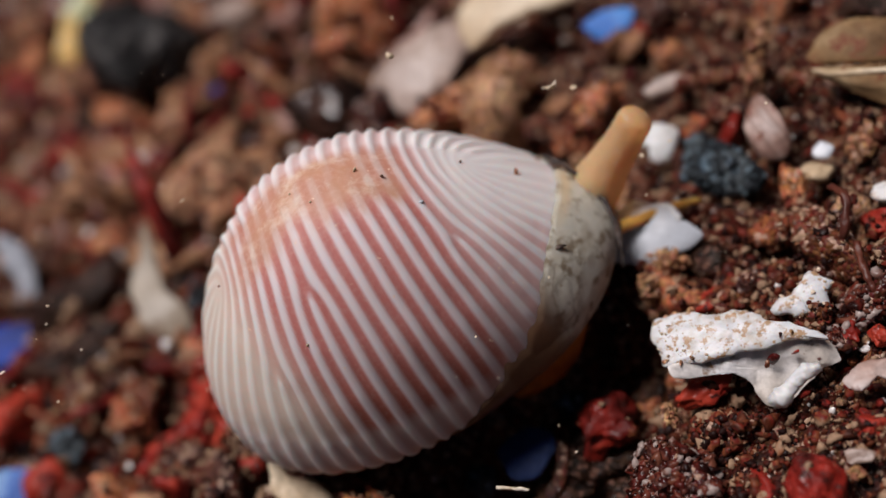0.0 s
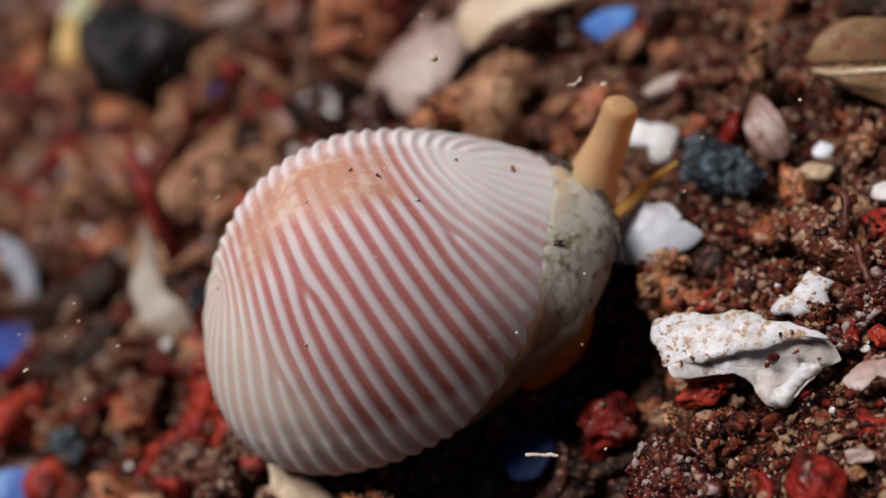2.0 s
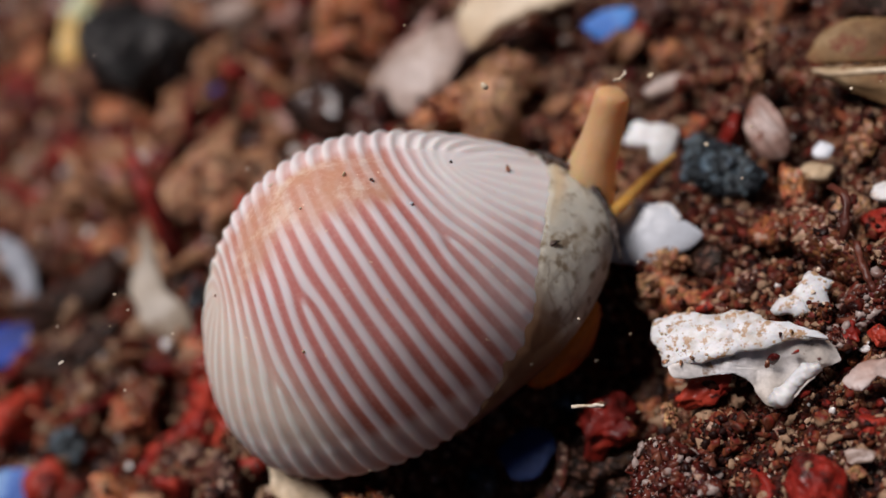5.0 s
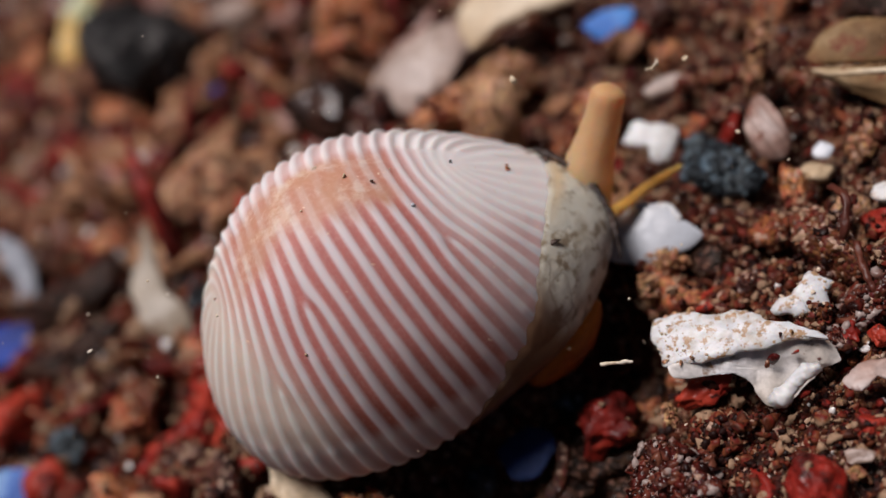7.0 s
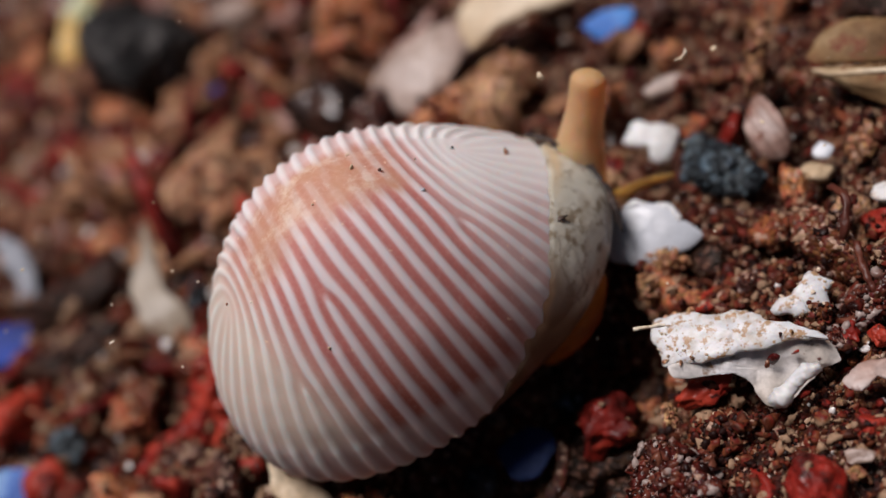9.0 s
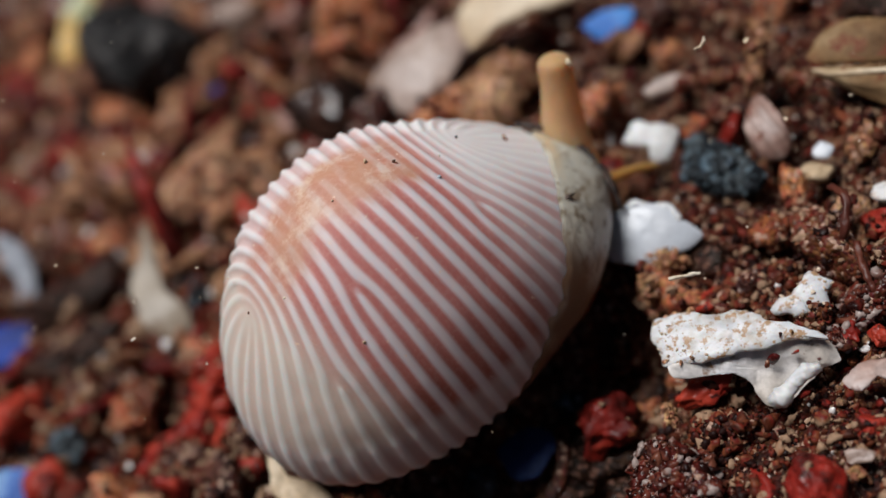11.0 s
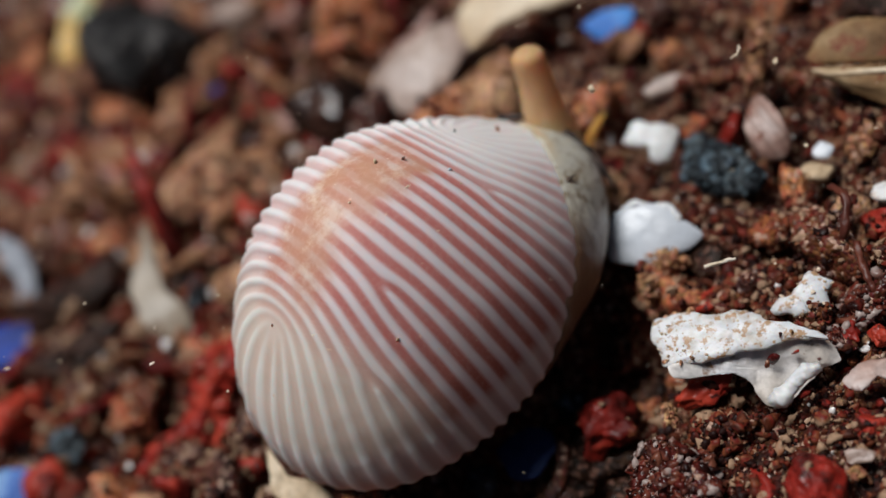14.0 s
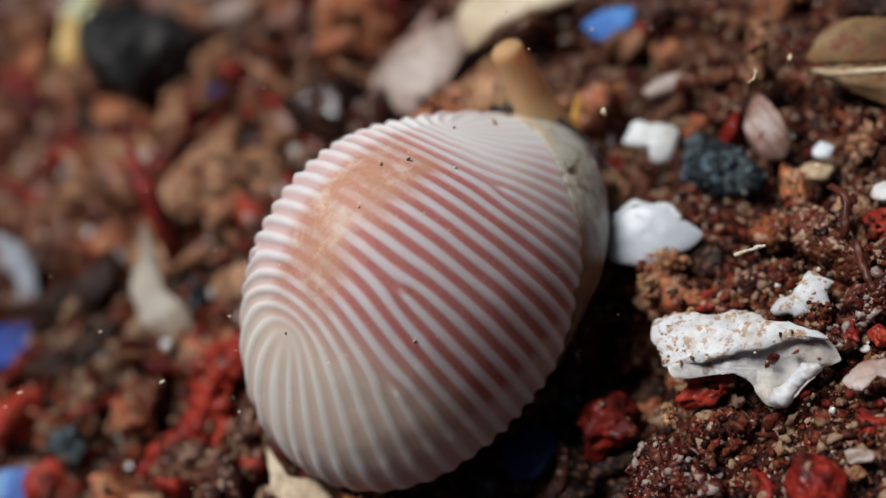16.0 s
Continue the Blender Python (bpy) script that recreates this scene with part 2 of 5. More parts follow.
def cowrie_material():
    """White ridges over pink grooves, paler at the ends, peach along the back; ridge, back and tip are stored on the mesh."""
    m = bpy.data.materials.new("ridged pink and white cowrie shell")
    m.use_nodes = True
    n, l = m.node_tree.nodes, m.node_tree.links
    b = n["Principled BSDF"]

    def value(key):
        a = n.new("ShaderNodeAttribute")
        a.attribute_name = key
        return a.outputs["Fac"]

    def blend(factor, a, c):
        mx = n.new("ShaderNodeMix")
        mx.data_type = "RGBA"
        l.new(factor, mx.inputs["Factor"])
        for socket, v in ((mx.inputs["A"], a), (mx.inputs["B"], c)):
            if isinstance(v, tuple):
                socket.default_value = (*v, 1)
            else:
                l.new(v, socket)
        return mx.outputs["Result"]

    tc = n.new("ShaderNodeTexCoord")
    cloud = n.new("ShaderNodeTexNoise")
    cloud.inputs["Scale"].default_value, cloud.inputs["Detail"].default_value = 420, 5
    l.new(tc.outputs["Object"], cloud.inputs["Vector"])
    fine = n.new("ShaderNodeTexNoise")
    fine.inputs["Scale"].default_value, fine.inputs["Detail"].default_value = 4500, 4
    l.new(tc.outputs["Object"], fine.inputs["Vector"])
    groove = blend(cloud.outputs["Fac"], (0.46, 0.15, 0.135), (0.56, 0.22, 0.195))
    # low: lower flank's browner grooves, some of its shade put into the colour
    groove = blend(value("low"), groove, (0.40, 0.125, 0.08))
    groove = blend(value("tip"), groove, (0.80, 0.745, 0.735))
    groove = blend(value("rear"), groove, (0.67, 0.56, 0.47))
    groove = blend(value("hem"), groove, (0.62, 0.49, 0.45))
    crest = blend(cloud.outputs["Fac"], (0.66, 0.585, 0.605), (0.75, 0.69, 0.71))
    crest = blend(value("tip"), crest, (0.85, 0.81, 0.79))
    crest = blend(value("rear"), crest, (0.78, 0.745, 0.68))
    crest = blend(value("hem"), crest, (0.82, 0.80, 0.78))
    ridged = blend(value("ridge"), groove, crest)
    mottle = n.new("ShaderNodeTexNoise")
    mottle.inputs["Scale"].default_value, mottle.inputs["Detail"].default_value = 1500, 6
    mottle.inputs["Roughness"].default_value = 0.65
    l.new(tc.outputs["Object"], mottle.inputs["Vector"])
    cream = n.new("ShaderNodeMapRange")
    cream.inputs[1].default_value, cream.inputs[2].default_value = 0.5, 0.68
    l.new(mottle.outputs["Fac"], cream.inputs[0])
    peach = blend(cloud.outputs["Fac"], (0.48, 0.225, 0.15), (0.59, 0.33, 0.21))
    peach = blend(cream.outputs[0], peach, (0.70, 0.52, 0.40))
    colour = blend(value("back"), ridged, peach)
    flecks = n.new("ShaderNodeMapRange")
    flecks.inputs[1].default_value, flecks.inputs[2].default_value = 0.70, 0.76
    l.new(fine.outputs["Fac"], flecks.inputs[0])
    colour = blend(flecks.outputs[0], colour, (0.78, 0.58, 0.42))
    scuffs = n.new("ShaderNodeTexNoise")
    scuffs.inputs["Scale"].default_value, scuffs.inputs["Detail"].default_value = 9000, 3
    l.new(tc.outputs["Object"], scuffs.inputs["Vector"])
    worn = n.new("ShaderNodeMapRange")
    worn.inputs[1].default_value, worn.inputs[2].default_value, worn.inputs[4].default_value = 0.45, 0.75, 0.13
    l.new(scuffs.outputs["Fac"], worn.inputs[0])
    colour = blend(worn.outputs[0], colour, (0.78, 0.60, 0.54))
    l.new(colour, b.inputs["Base Color"])
    b.inputs["Roughness"].default_value = 0.55
    b.inputs["Specular IOR Level"].default_value = 0.3
    b.inputs["Subsurface Weight"].default_value = 0.5
    b.inputs["Subsurface Radius"].default_value = (1.0, 0.6, 0.5)
    b.inputs["Subsurface Scale"].default_value = 0.25 * MM
    bp = n.new("ShaderNodeBump")
    bp.inputs["Strength"].default_value, bp.inputs["Distance"].default_value = 0.15, 0.04 * MM
    l.new(fine.outputs["Fac"], bp.inputs["Height"])
    l.new(bp.outputs[0], b.inputs["Normal"])
    return m


COWRIE = cowrie_material()


def mantle_material():
    """Pale marbled skin with dark spots and veins, a cream line along the lip, browner on the low skirt."""
    m = bpy.data.materials.new("marbled beige mantle skin")
    m.use_nodes = True
    n, l = m.node_tree.nodes, m.node_tree.links
    b = n["Principled BSDF"]
    tc = n.new("ShaderNodeTexCoord")

    def cloud(scale, detail, low, high, squeeze=(1, 1, 1)):
        mp = n.new("ShaderNodeMapping")
        mp.inputs["Scale"].default_value = squeeze
        l.new(tc.outputs["Object"], mp.inputs[0])
        t = n.new("ShaderNodeTexNoise")
        t.inputs["Scale"].default_value, t.inputs["Detail"].default_value = scale, detail
        l.new(mp.outputs[0], t.inputs["Vector"])
        r = n.new("ShaderNodeMapRange")
        r.inputs[1].default_value, r.inputs[2].default_value = low, high
        l.new(t.outputs["Fac"], r.inputs[0])
        return r.outputs[0]

    def blend(factor, a, c):
        mx = n.new("ShaderNodeMix")
        mx.data_type = "RGBA"
        l.new(factor, mx.inputs["Factor"])
        for socket, v in ((mx.inputs["A"], a), (mx.inputs["B"], c)):
            if isinstance(v, tuple):
                socket.default_value = (*v, 1)
            else:
                l.new(v, socket)
        return mx.outputs["Result"]

    def value(key):
        a = n.new("ShaderNodeAttribute")
        a.attribute_name = key
        return a.outputs["Fac"]

    colour = blend(cloud(700, 5, 0.35, 0.65), (0.48, 0.455, 0.375), (0.66, 0.645, 0.57))
    colour = blend(cloud(700, 4, 0.52, 0.68), colour, (0.27, 0.22, 0.15))
    colour = blend(cloud(2400, 6, 0.52, 0.64), colour, (0.24, 0.19, 0.13))
    vein = n.new("ShaderNodeTexVoronoi")
    vein.feature = "DISTANCE_TO_EDGE"
    vein.inputs["Scale"].default_value = 620
    bent = n.new("ShaderNodeTexNoise")
    bent.inputs["Scale"].default_value, bent.inputs["Detail"].default_value = 900, 4
    l.new(tc.outputs["Object"], bent.inputs["Vector"])
    sway = n.new("ShaderNodeVectorMath")
    sway.operation = "MULTIPLY_ADD"
    sway.inputs[1].default_value = (0.0016, 0.0016, 0.0016)
    l.new(bent.outputs["Color"], sway.inputs[0])
    l.new(tc.outputs["Object"], sway.inputs[2])
    l.new(sway.outputs[0], vein.inputs["Vector"])
    thin = n.new("ShaderNodeMapRange")
    thin.inputs[1].default_value, thin.inputs[2].default_value, thin.inputs[3].default_value, thin.inputs[4].default_value = 0.005, 0.06, 0.5, 0.0
    l.new(vein.outputs["Distance"], thin.inputs[0])
    faded = n.new("ShaderNodeMath")
    faded.operation = "MULTIPLY"
    l.new(thin.outputs[0], faded.inputs[0])
    l.new(cloud(500, 2, 0.48, 0.6), faded.inputs[1])
    colour = blend(faded.outputs[0], colour, (0.16, 0.12, 0.09))
    colour = blend(value("lip"), colour, (0.72, 0.55, 0.34))
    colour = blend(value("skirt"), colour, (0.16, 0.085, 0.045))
    colour = blend(cloud(1500, 3, 0.70, 0.73), colour, SPOT)
    colour = blend(value("hem"), colour, (0.05, 0.035, 0.028))
    l.new(colour, b.inputs["Base Color"])
    b.inputs["Roughness"].default_value = 0.38
    b.inputs["Subsurface Weight"].default_value = 0.3
    b.inputs["Subsurface Radius"].default_value = (1.0, 0.8, 0.6)
    b.inputs["Subsurface Scale"].default_value = 0.4 * MM
    bp = n.new("ShaderNodeBump")
    bp.inputs["Strength"].default_value, bp.inputs["Distance"].default_value = 0.12, 0.06 * MM
    l.new(cloud(2600, 4, 0.2, 0.8), bp.inputs["Height"])
    l.new(bp.outputs[0], b.inputs["Normal"])
    return m


MANTLE = mantle_material()


# ---------------------------------------------------------------- the bed
def bed_height(x, y):
    h = 0.40 * fbm(x / 5.0, y / 5.0, 3.3, 3) - 1.15 * np.clip(fbm(x / 1.9, y / 1.9, 1.7, 3), -0.15, None) + 0.22 * fbm(x / 0.7, y / 0.7, 8.1, 3) - 0.02
    near = np.exp(-((x - 0.2) ** 2 + (y - 0.2) ** 2) / 30.0)
    # a hollow along the shell's shaded side, dug deep to put shade there
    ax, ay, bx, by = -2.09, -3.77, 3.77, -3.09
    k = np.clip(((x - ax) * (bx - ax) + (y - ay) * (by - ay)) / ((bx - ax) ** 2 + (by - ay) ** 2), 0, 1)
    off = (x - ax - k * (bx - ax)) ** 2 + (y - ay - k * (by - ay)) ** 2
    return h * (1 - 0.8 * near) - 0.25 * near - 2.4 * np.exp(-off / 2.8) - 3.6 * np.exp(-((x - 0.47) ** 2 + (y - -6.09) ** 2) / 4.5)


def axis_steps(low, high, step):
    out = [high + step * 1.6 ** k for k in range(1, 22)]
    return np.array(sorted([low - (v - high) for v in out]) + list(np.arange(low, high + step / 2, step)) + out)


def sand_bed():
    xs, ys = axis_steps(-26, 30, 0.2), axis_steps(-18, 52, 0.22)
    gx, gy = np.meshgrid(xs, ys)
    gz = bed_height(gx, gy)
    nx, ny = len(xs), len(ys)
    idx = np.arange(nx * ny).reshape(ny, nx)
    faces = np.stack([idx[:-1, :-1], idx[:-1, 1:], idx[1:, 1:], idx[1:, :-1]], -1).reshape(-1, 4)
    me = mesh_of("ground", np.stack([gx, gy, gz], -1).reshape(-1, 3), faces, SAND)
    thing("ground", me, Matrix(), "bed of red brown shell sand, uneven and coarse", "sand", kind="structure")


sand_bed()


def stone_shape(seed, level=3, facets=9, rough=0.08):
    """A worn stone of radius about 1: a rounded cut block with a noisy skin."""
    rng = np.random.default_rng(seed)
    v, f = ICO[level]
    nrm = rng.normal(size=(facets, 3))
    nrm /= np.linalg.norm(nrm, axis=1)[:, None]
    nrm = np.concatenate([nrm, -nrm[: facets // 2]])
    far = rng.uniform(0.62, 1.0, len(nrm))
    dot = np.clip(v @ nrm.T, 0.02, None)
    r = (np.sum((dot / far) ** 9, axis=1)) ** (-1 / 9) if facets > 5 else np.full(len(v), 0.85)
    o = rng.uniform(0, 50, 3)
    r = r * (1 + rough * fbm(v[:, 0] * 2.2 + o[0], v[:, 1] * 2.2 + o[1], v[:, 2] * 2.2 + o[2], 5 if level > 3 else 4))
    return v * r[:, None], f


def stone(name, place, size, mat, label, seed, level=4, rough=0.24, turn=0, category="stone", group="", crust=0, grit=(0.06, 0.16), facets=10):
    """place: mm; size: half extents in mm along x, y, z, before it is turned; crust: number of grains stuck to it."""
    v, f = stone_shape(seed, level, facets, rough)
    v = v * np.array(size)
    ob = thing(name, mesh_of(name, v, f, mat), at(*place, 0, 0, turn), label, category, group)
    if crust:
        rng = np.random.default_rng(seed)
        high = v[v[:, 2] > -0.4 * size[2]]
        gv, gf = grains_on(rng, high[rng.integers(0, len(high), crust)], grit[0], grit[1], 2)
        tagged(part("crust", mesh_of("crust", gv, gf, {PINK: GRIT, BLACK: BLACK, SLATE: SLATE, TAN: TAN if place[1] < 9 else GRAIN, UMBER: UMBER}.get(mat, GRAIN)), ob, "grains stuck to the stone"), kind="stuff")
    return ob


def grains_on(rng, points, low, high, level, squash=0.75):
    """Joined small grains at the points; returns vertices and faces."""
    protos = [stone_shape(900 + k, level, 7, 0.38)[0] for k in range(10)]
    f0 = ICO[level][1]
    vs, fs, n = [], [], len(protos[0])
    for i, p in enumerate(points):
        q = rng.normal(size=4)
        q /= np.linalg.norm(q)
        w, x, y, z = q
        rot = np.array([[1 - 2 * (y * y + z * z), 2 * (x * y - z * w), 2 * (x * z + y * w)],
                        [2 * (x * y + z * w), 1 - 2 * (x * x + z * z), 2 * (y * z - x * w)],
                        [2 * (x * z - y * w), 2 * (y * z + x * w), 1 - 2 * (x * x + y * y)]])
        s = low * (high / low) ** (rng.random() ** 2.2)
        vs.append((protos[i % 10] * (s * rng.uniform(squash, 1.2, 3))) @ rot.T + p)
        fs.append(f0 + n * i)
    return np.concatenate(vs), np.concatenate(fs)


def bed_points(rng, count, low, high, near):
    xy = rng.uniform(low, high, (count, 2))
    along = xy[:, 0] * 0.57 - xy[:, 1] * 0.82
    xy = xy[(along > -3) & (along < 16) if near else (along <= -2.5)]
    return np.column_stack([xy, bed_height(xy[:, 0], xy[:, 1]) + 0.03])


def loose_grains():
    rng = np.random.default_rng(5)
    for count, small, large, near, level, mat, label in ((30000, 0.045, 0.21, True, 2, GRAIN, "coarse mixed grains of red, brown and tan sand"),
                                                    (60000, 0.03, 0.075, True, 1, GRAIN, "fine pale and brown sand between coarse grains"),
                                                    (19000, 0.12, 0.55, False, 1, GRAIN, "coarse sand grains of red, brown and tan further off"),
                                                    # pale far grains put in as glints, which blur into bright dots
                                                    (8000, 0.09, 0.28, False, 1, QUARTZ, "pale quartz grains further off standing in for glints"),
                                                    (2200, 0.04, 0.12, True, 1, QUARTZ, "scattered pale quartz grains among red sand")):
        p = bed_points(rng, count, (-10, -14) if near else (-24, -6), (22, 14) if near else (26, 50), near)
        v, f = grains_on(rng, p, small, large, level, 0.6)
        thing("sand_grains", mesh_of("sand_grains", v, f, mat, level > 1), Matrix(), label, "sand", kind="stuff")


loose_grains()


def scattered_pebbles():
    rng = np.random.default_rng(21)
    kinds = [("red", RED, "brick red pebble lying in the sand"), ("brown", BROWN, "dark brown pebble lying in the sand"),
             ("tan", TAN, "tan sandstone pebble lying in the sand"), ("rust", RUST, "rust orange pebble lying in the sand")]
    shared = {}
    for key, mat, _ in kinds:
        for k in range(4):
            v, f = stone_shape(300 + 7 * k + len(key), 3, 9, 0.14)
            shared[key, k] = mesh_of("pebble", v * np.array((1, 0.85, 0.7)), f, mat)
    clear = [(6.1, -5.8, 1.6), (6.0, -6.6, 1.5), (4.6, 11.2, 2.0), (8.3, 10.2, 1.9), (-7.5, 9.7, 1.6), (-12.6, 15.6, 1.4), (-13.6, 12.6, 1.2), (-14.4, 5.8, 1.0), (-5.7, -1.3, 1.0), (0.1, -4.2, 1.0), (0.6, -5.0, 0.8), (8.5, 1.9, 0.9), (6.4, -1.0, 1.3), (11.0, -0.4, 1.0), (14.4, -0.0, 1.5), (13.9, -1.2, 1.4), (10.2, 8.0, 1.0), (9.9, 3.8, 0.8), (11.5, -2.1, 0.6), (11.7, -4.3, 0.6), (8.4, -5.8, 0.9), (7.7, -9.0, 0.8), (-7.0, 29.8, 1.6), (8.1, -8.1, 1.9), (6.5, -10.0, 0.6), (0.7, -6.3, 2.0), (2.3, -5.5, 1.3), (2.5, -6.7, 1.2), (1.6, -4.3, 1.1), (5.4, -10.1, 1.3), (6.1, -10.9, 1.3), (6.1, -8.2, 1.3), (-8.8, 7.2, 2.5), (-7.4, 3.7, 1.8), (-7.4, 9.0, 1.8), (3.3, -8.1, 1.9), (4.7, -7.9, 1.1), (9.0, -0.2, 1.0), (6.1, 8.6, 1.6), (4.3, -9.3, 0.9), (-10.6, 12.1, 2.1), (-11.3, 9.5, 1.5), (-4.4, 24.8, 2.6), (1.1, 13.1, 1.9), (-14.1, 8.8, 1.4)]
    made = 0
    while made < 280:
        x, y = rng.uniform(-22, 24), rng.uniform(-13, 48)
        a = x * 0.57 - y * 0.82
        if a < -34 or a > 15 or (x - 0.2) ** 2 + (y + 0.2) ** 2 < 26 or any((x - cx) ** 2 + (y - cy) ** 2 < cr * cr for cx, cy, cr in clear):
            continue
        key, mat, label = kinds[rng.choice(4, p=(0.3, 0.3, 0.25, 0.15) if a > -6 else (0.22, 0.14, 0.38, 0.26))]
        r = rng.uniform(0.25, 0.7) * (1.0 if a > -4 else 1.5)
        ob = thing("pebble", shared[key, int(rng.integers(4))], at(x, y, float(bed_height(x, y)) + 0.25 * r, *rng.uniform(0, 360, 3)), label, "pebble", "pebbles in the sand")
        ob.scale = (r * MM / MM, r, r)
        made += 1


scattered_pebbles()


def far_gravel():
    """Small stones of many colours that cover the bed behind the cowrie."""
    rng = np.random.default_rng(52)
    kinds = [(RED, "dull red pebbles among far sand"), (TAN, "tan pebbles among far sand"), (BLUSH, "pale pink pebbles among far sand"), (RUST, "rust orange pebbles among far sand"), (UMBER, "blackish brown pebbles among far sand")]
    shapes = [stone_shape(840 + k, 3, 9, 0.2)[0] * np.array((1, 0.85, 0.75)) for k in range(6)]
    clear = [(-13.4, 12.3, 1.5), (-12.4, 15.1, 1.6), (-7.4, 9.2, 1.8), (-10.5, 12.2, 1.9), (-11.3, 9.6, 1.4), (-4.3, 23.6, 2.6), (4.5, 10.6, 2.0), (8.1, 9.2, 2.0), (-6.8, 28.5, 1.6), (1.1, 12.8, 1.5), (-3.3, 12.6, 1.5), (-6.3, 12.9, 1.1)]
    verts, faces = [[] for _ in kinds], [[] for _ in kinds]
    made = 0
    while made < 900:
        x, y = rng.uniform(-20, 14), rng.uniform(7, 40)
        a = x * 0.57 - y * 0.82
        if a > -8.5 or a < -33 or any((x - cx) ** 2 + (y - cy) ** 2 < cr * cr for cx, cy, cr in clear):
            continue
        pick = int(rng.choice(5, p=(0.21, 0.35, 0.18, 0.16, 0.10)))
        r = 0.18 + 0.42 * rng.random() ** 1.5 * (1 + 0.012 * (-a - 8))
        turn = np.array(Euler(rng.uniform(0, 6.28, 3)).to_matrix())
        v = (shapes[int(rng.integers(6))] * r) @ turn.T + (x, y, float(bed_height(x, y)) + 0.35 * r)
        faces[pick].append(ICO[3][1] + len(v) * len(verts[pick]))
        verts[pick].append(v)
        made += 1
    for k, (mat, label) in enumerate(kinds):
        thing("gravel", mesh_of("gravel", np.concatenate(verts[k]), np.concatenate(faces[k]), mat), Matrix(), label, "gravel", kind="stuff")


far_gravel()


def coarse_grains():
    """Rounded coarse grains heaped beside the white fragment."""
    rng = np.random.default_rng(31)
    kinds = [(TAN, "rounded tan grain of coarse sand"), (RUST, "rounded orange grain of coarse sand"), (RED, "rounded red grain of coarse sand"), (QUARTZ, "rounded pale quartz grain")]
    shared = [mesh_of("coarse_grain", stone_shape(820 + k, 2, 8, 0.1)[0], ICO[2][1], kinds[k % 4][0]) for k in range(12)]
    for k in range(170):
        x, y = 8.2 + rng.normal(0, 0.9), -7.9 + rng.normal(0, 1.3)
        pick = int(rng.choice(4, p=(0.45, 0.2, 0.2, 0.15))) + 4 * int(rng.integers(3))
        r = rng.uniform(0.07, 0.2)
        ob = thing("coarse_grain", shared[pick], at(x, y, float(bed_height(x, y)) + 0.6 * r, *rng.uniform(0, 360, 3)), kinds[pick % 4][1], "sand grain", "coarse grains beside the white fragment")
        ob.scale = (r, r * rng.uniform(0.7, 1.0), r * rng.uniform(0.6, 0.9))


coarse_grains()


def sand_clods():
    """Crumbs of caked sand: a lumpy core with grains stuck all over it."""
    rng = np.random.default_rng(64)
    kinds = ((TAN, TAN, "crumbly clod of tan sand"), (RUST, GRAIN, "crumbly clod of rust brown sand"), (BROWN, GRAIN, "crumbly clod of dark brown sand"), (PINK, GRIT, "crumbly clod of pinkish quartz sand"))
    shared = []
    for k in range(8):
        core, grains, label = kinds[k % 4]
        v, f = stone_shape(700 + k, 3, 8, 0.4)
        gv, gf = grains_on(rng, v[rng.integers(0, len(v), 150)], 0.07, 0.2, 2)
        shared.append((mesh_of("sand_clod", v, f, core), mesh_of("crust", gv, gf, grains, False), label))
    made = 0
    clear = [(6.1, -5.8, 1.6), (6.0, -6.6, 1.5), (4.6, 11.2, 2.0), (8.3, 10.2, 1.9), (-7.5, 9.7, 1.6), (-12.6, 15.6, 1.4), (-13.6, 12.6, 1.2), (-14.4, 5.8, 1.0), (-5.7, -1.3, 1.0), (0.1, -4.2, 1.0), (0.6, -5.0, 0.8), (8.5, 1.9, 0.9), (6.4, -1.0, 1.3), (11.0, -0.4, 1.0), (14.4, -0.0, 1.5), (13.9, -1.2, 1.4), (10.2, 8.0, 1.0), (9.9, 3.8, 0.8), (11.5, -2.1, 0.6), (11.7, -4.3, 0.6), (8.4, -5.8, 0.9), (7.7, -9.0, 0.8), (-7.0, 29.8, 1.6), (8.1, -8.1, 1.9), (6.5, -10.0, 0.6), (0.7, -6.3, 2.0), (2.3, -5.5, 1.3), (2.5, -6.7, 1.2), (1.6, -4.3, 1.1), (5.4, -10.1, 1.3), (6.1, -10.9, 1.3), (6.1, -8.2, 1.3), (-8.8, 7.2, 2.5), (-7.4, 3.7, 1.8), (-7.4, 9.0, 1.8), (3.3, -8.1, 1.9), (4.7, -7.9, 1.1), (9.0, -0.2, 1.0), (6.1, 8.6, 1.6), (4.3, -9.3, 0.9), (-10.6, 12.1, 2.1), (-11.3, 9.5, 1.5), (-4.4, 24.8, 2.6), (1.1, 13.1, 1.9), (-14.1, 8.8, 1.4)]
    while made < 70:
        x, y = rng.uniform(-14, 20), rng.uniform(-12, 22)
        a = x * 0.57 - y * 0.82
        if a < -9 or a > 14 or (x - 0.2) ** 2 + (y + 0.2) ** 2 < 28 or any((x - cx) ** 2 + (y - cy) ** 2 < cr * cr for cx, cy, cr in clear):
            continue
        core, crumbs, label = shared[int(rng.integers(8))] if x > -4 or y > 11 else shared[int(rng.integers(1, 3)) + 4 * int(rng.integers(2))]
        r = rng.uniform(0.4, 0.95) * (1.0 if a > -3 else 1.3)
        ob = thing("sand_clod", core, at(x, y, float(bed_height(x, y)) + 0.25 * r, *rng.uniform(0, 360, 3)), label + " lying on the bed", "sand clod", "clods of caked sand")
        ob.scale = (r, r, r)
        tagged(part("crust", crumbs, ob), kind="stuff")
        made += 1


sand_clods()


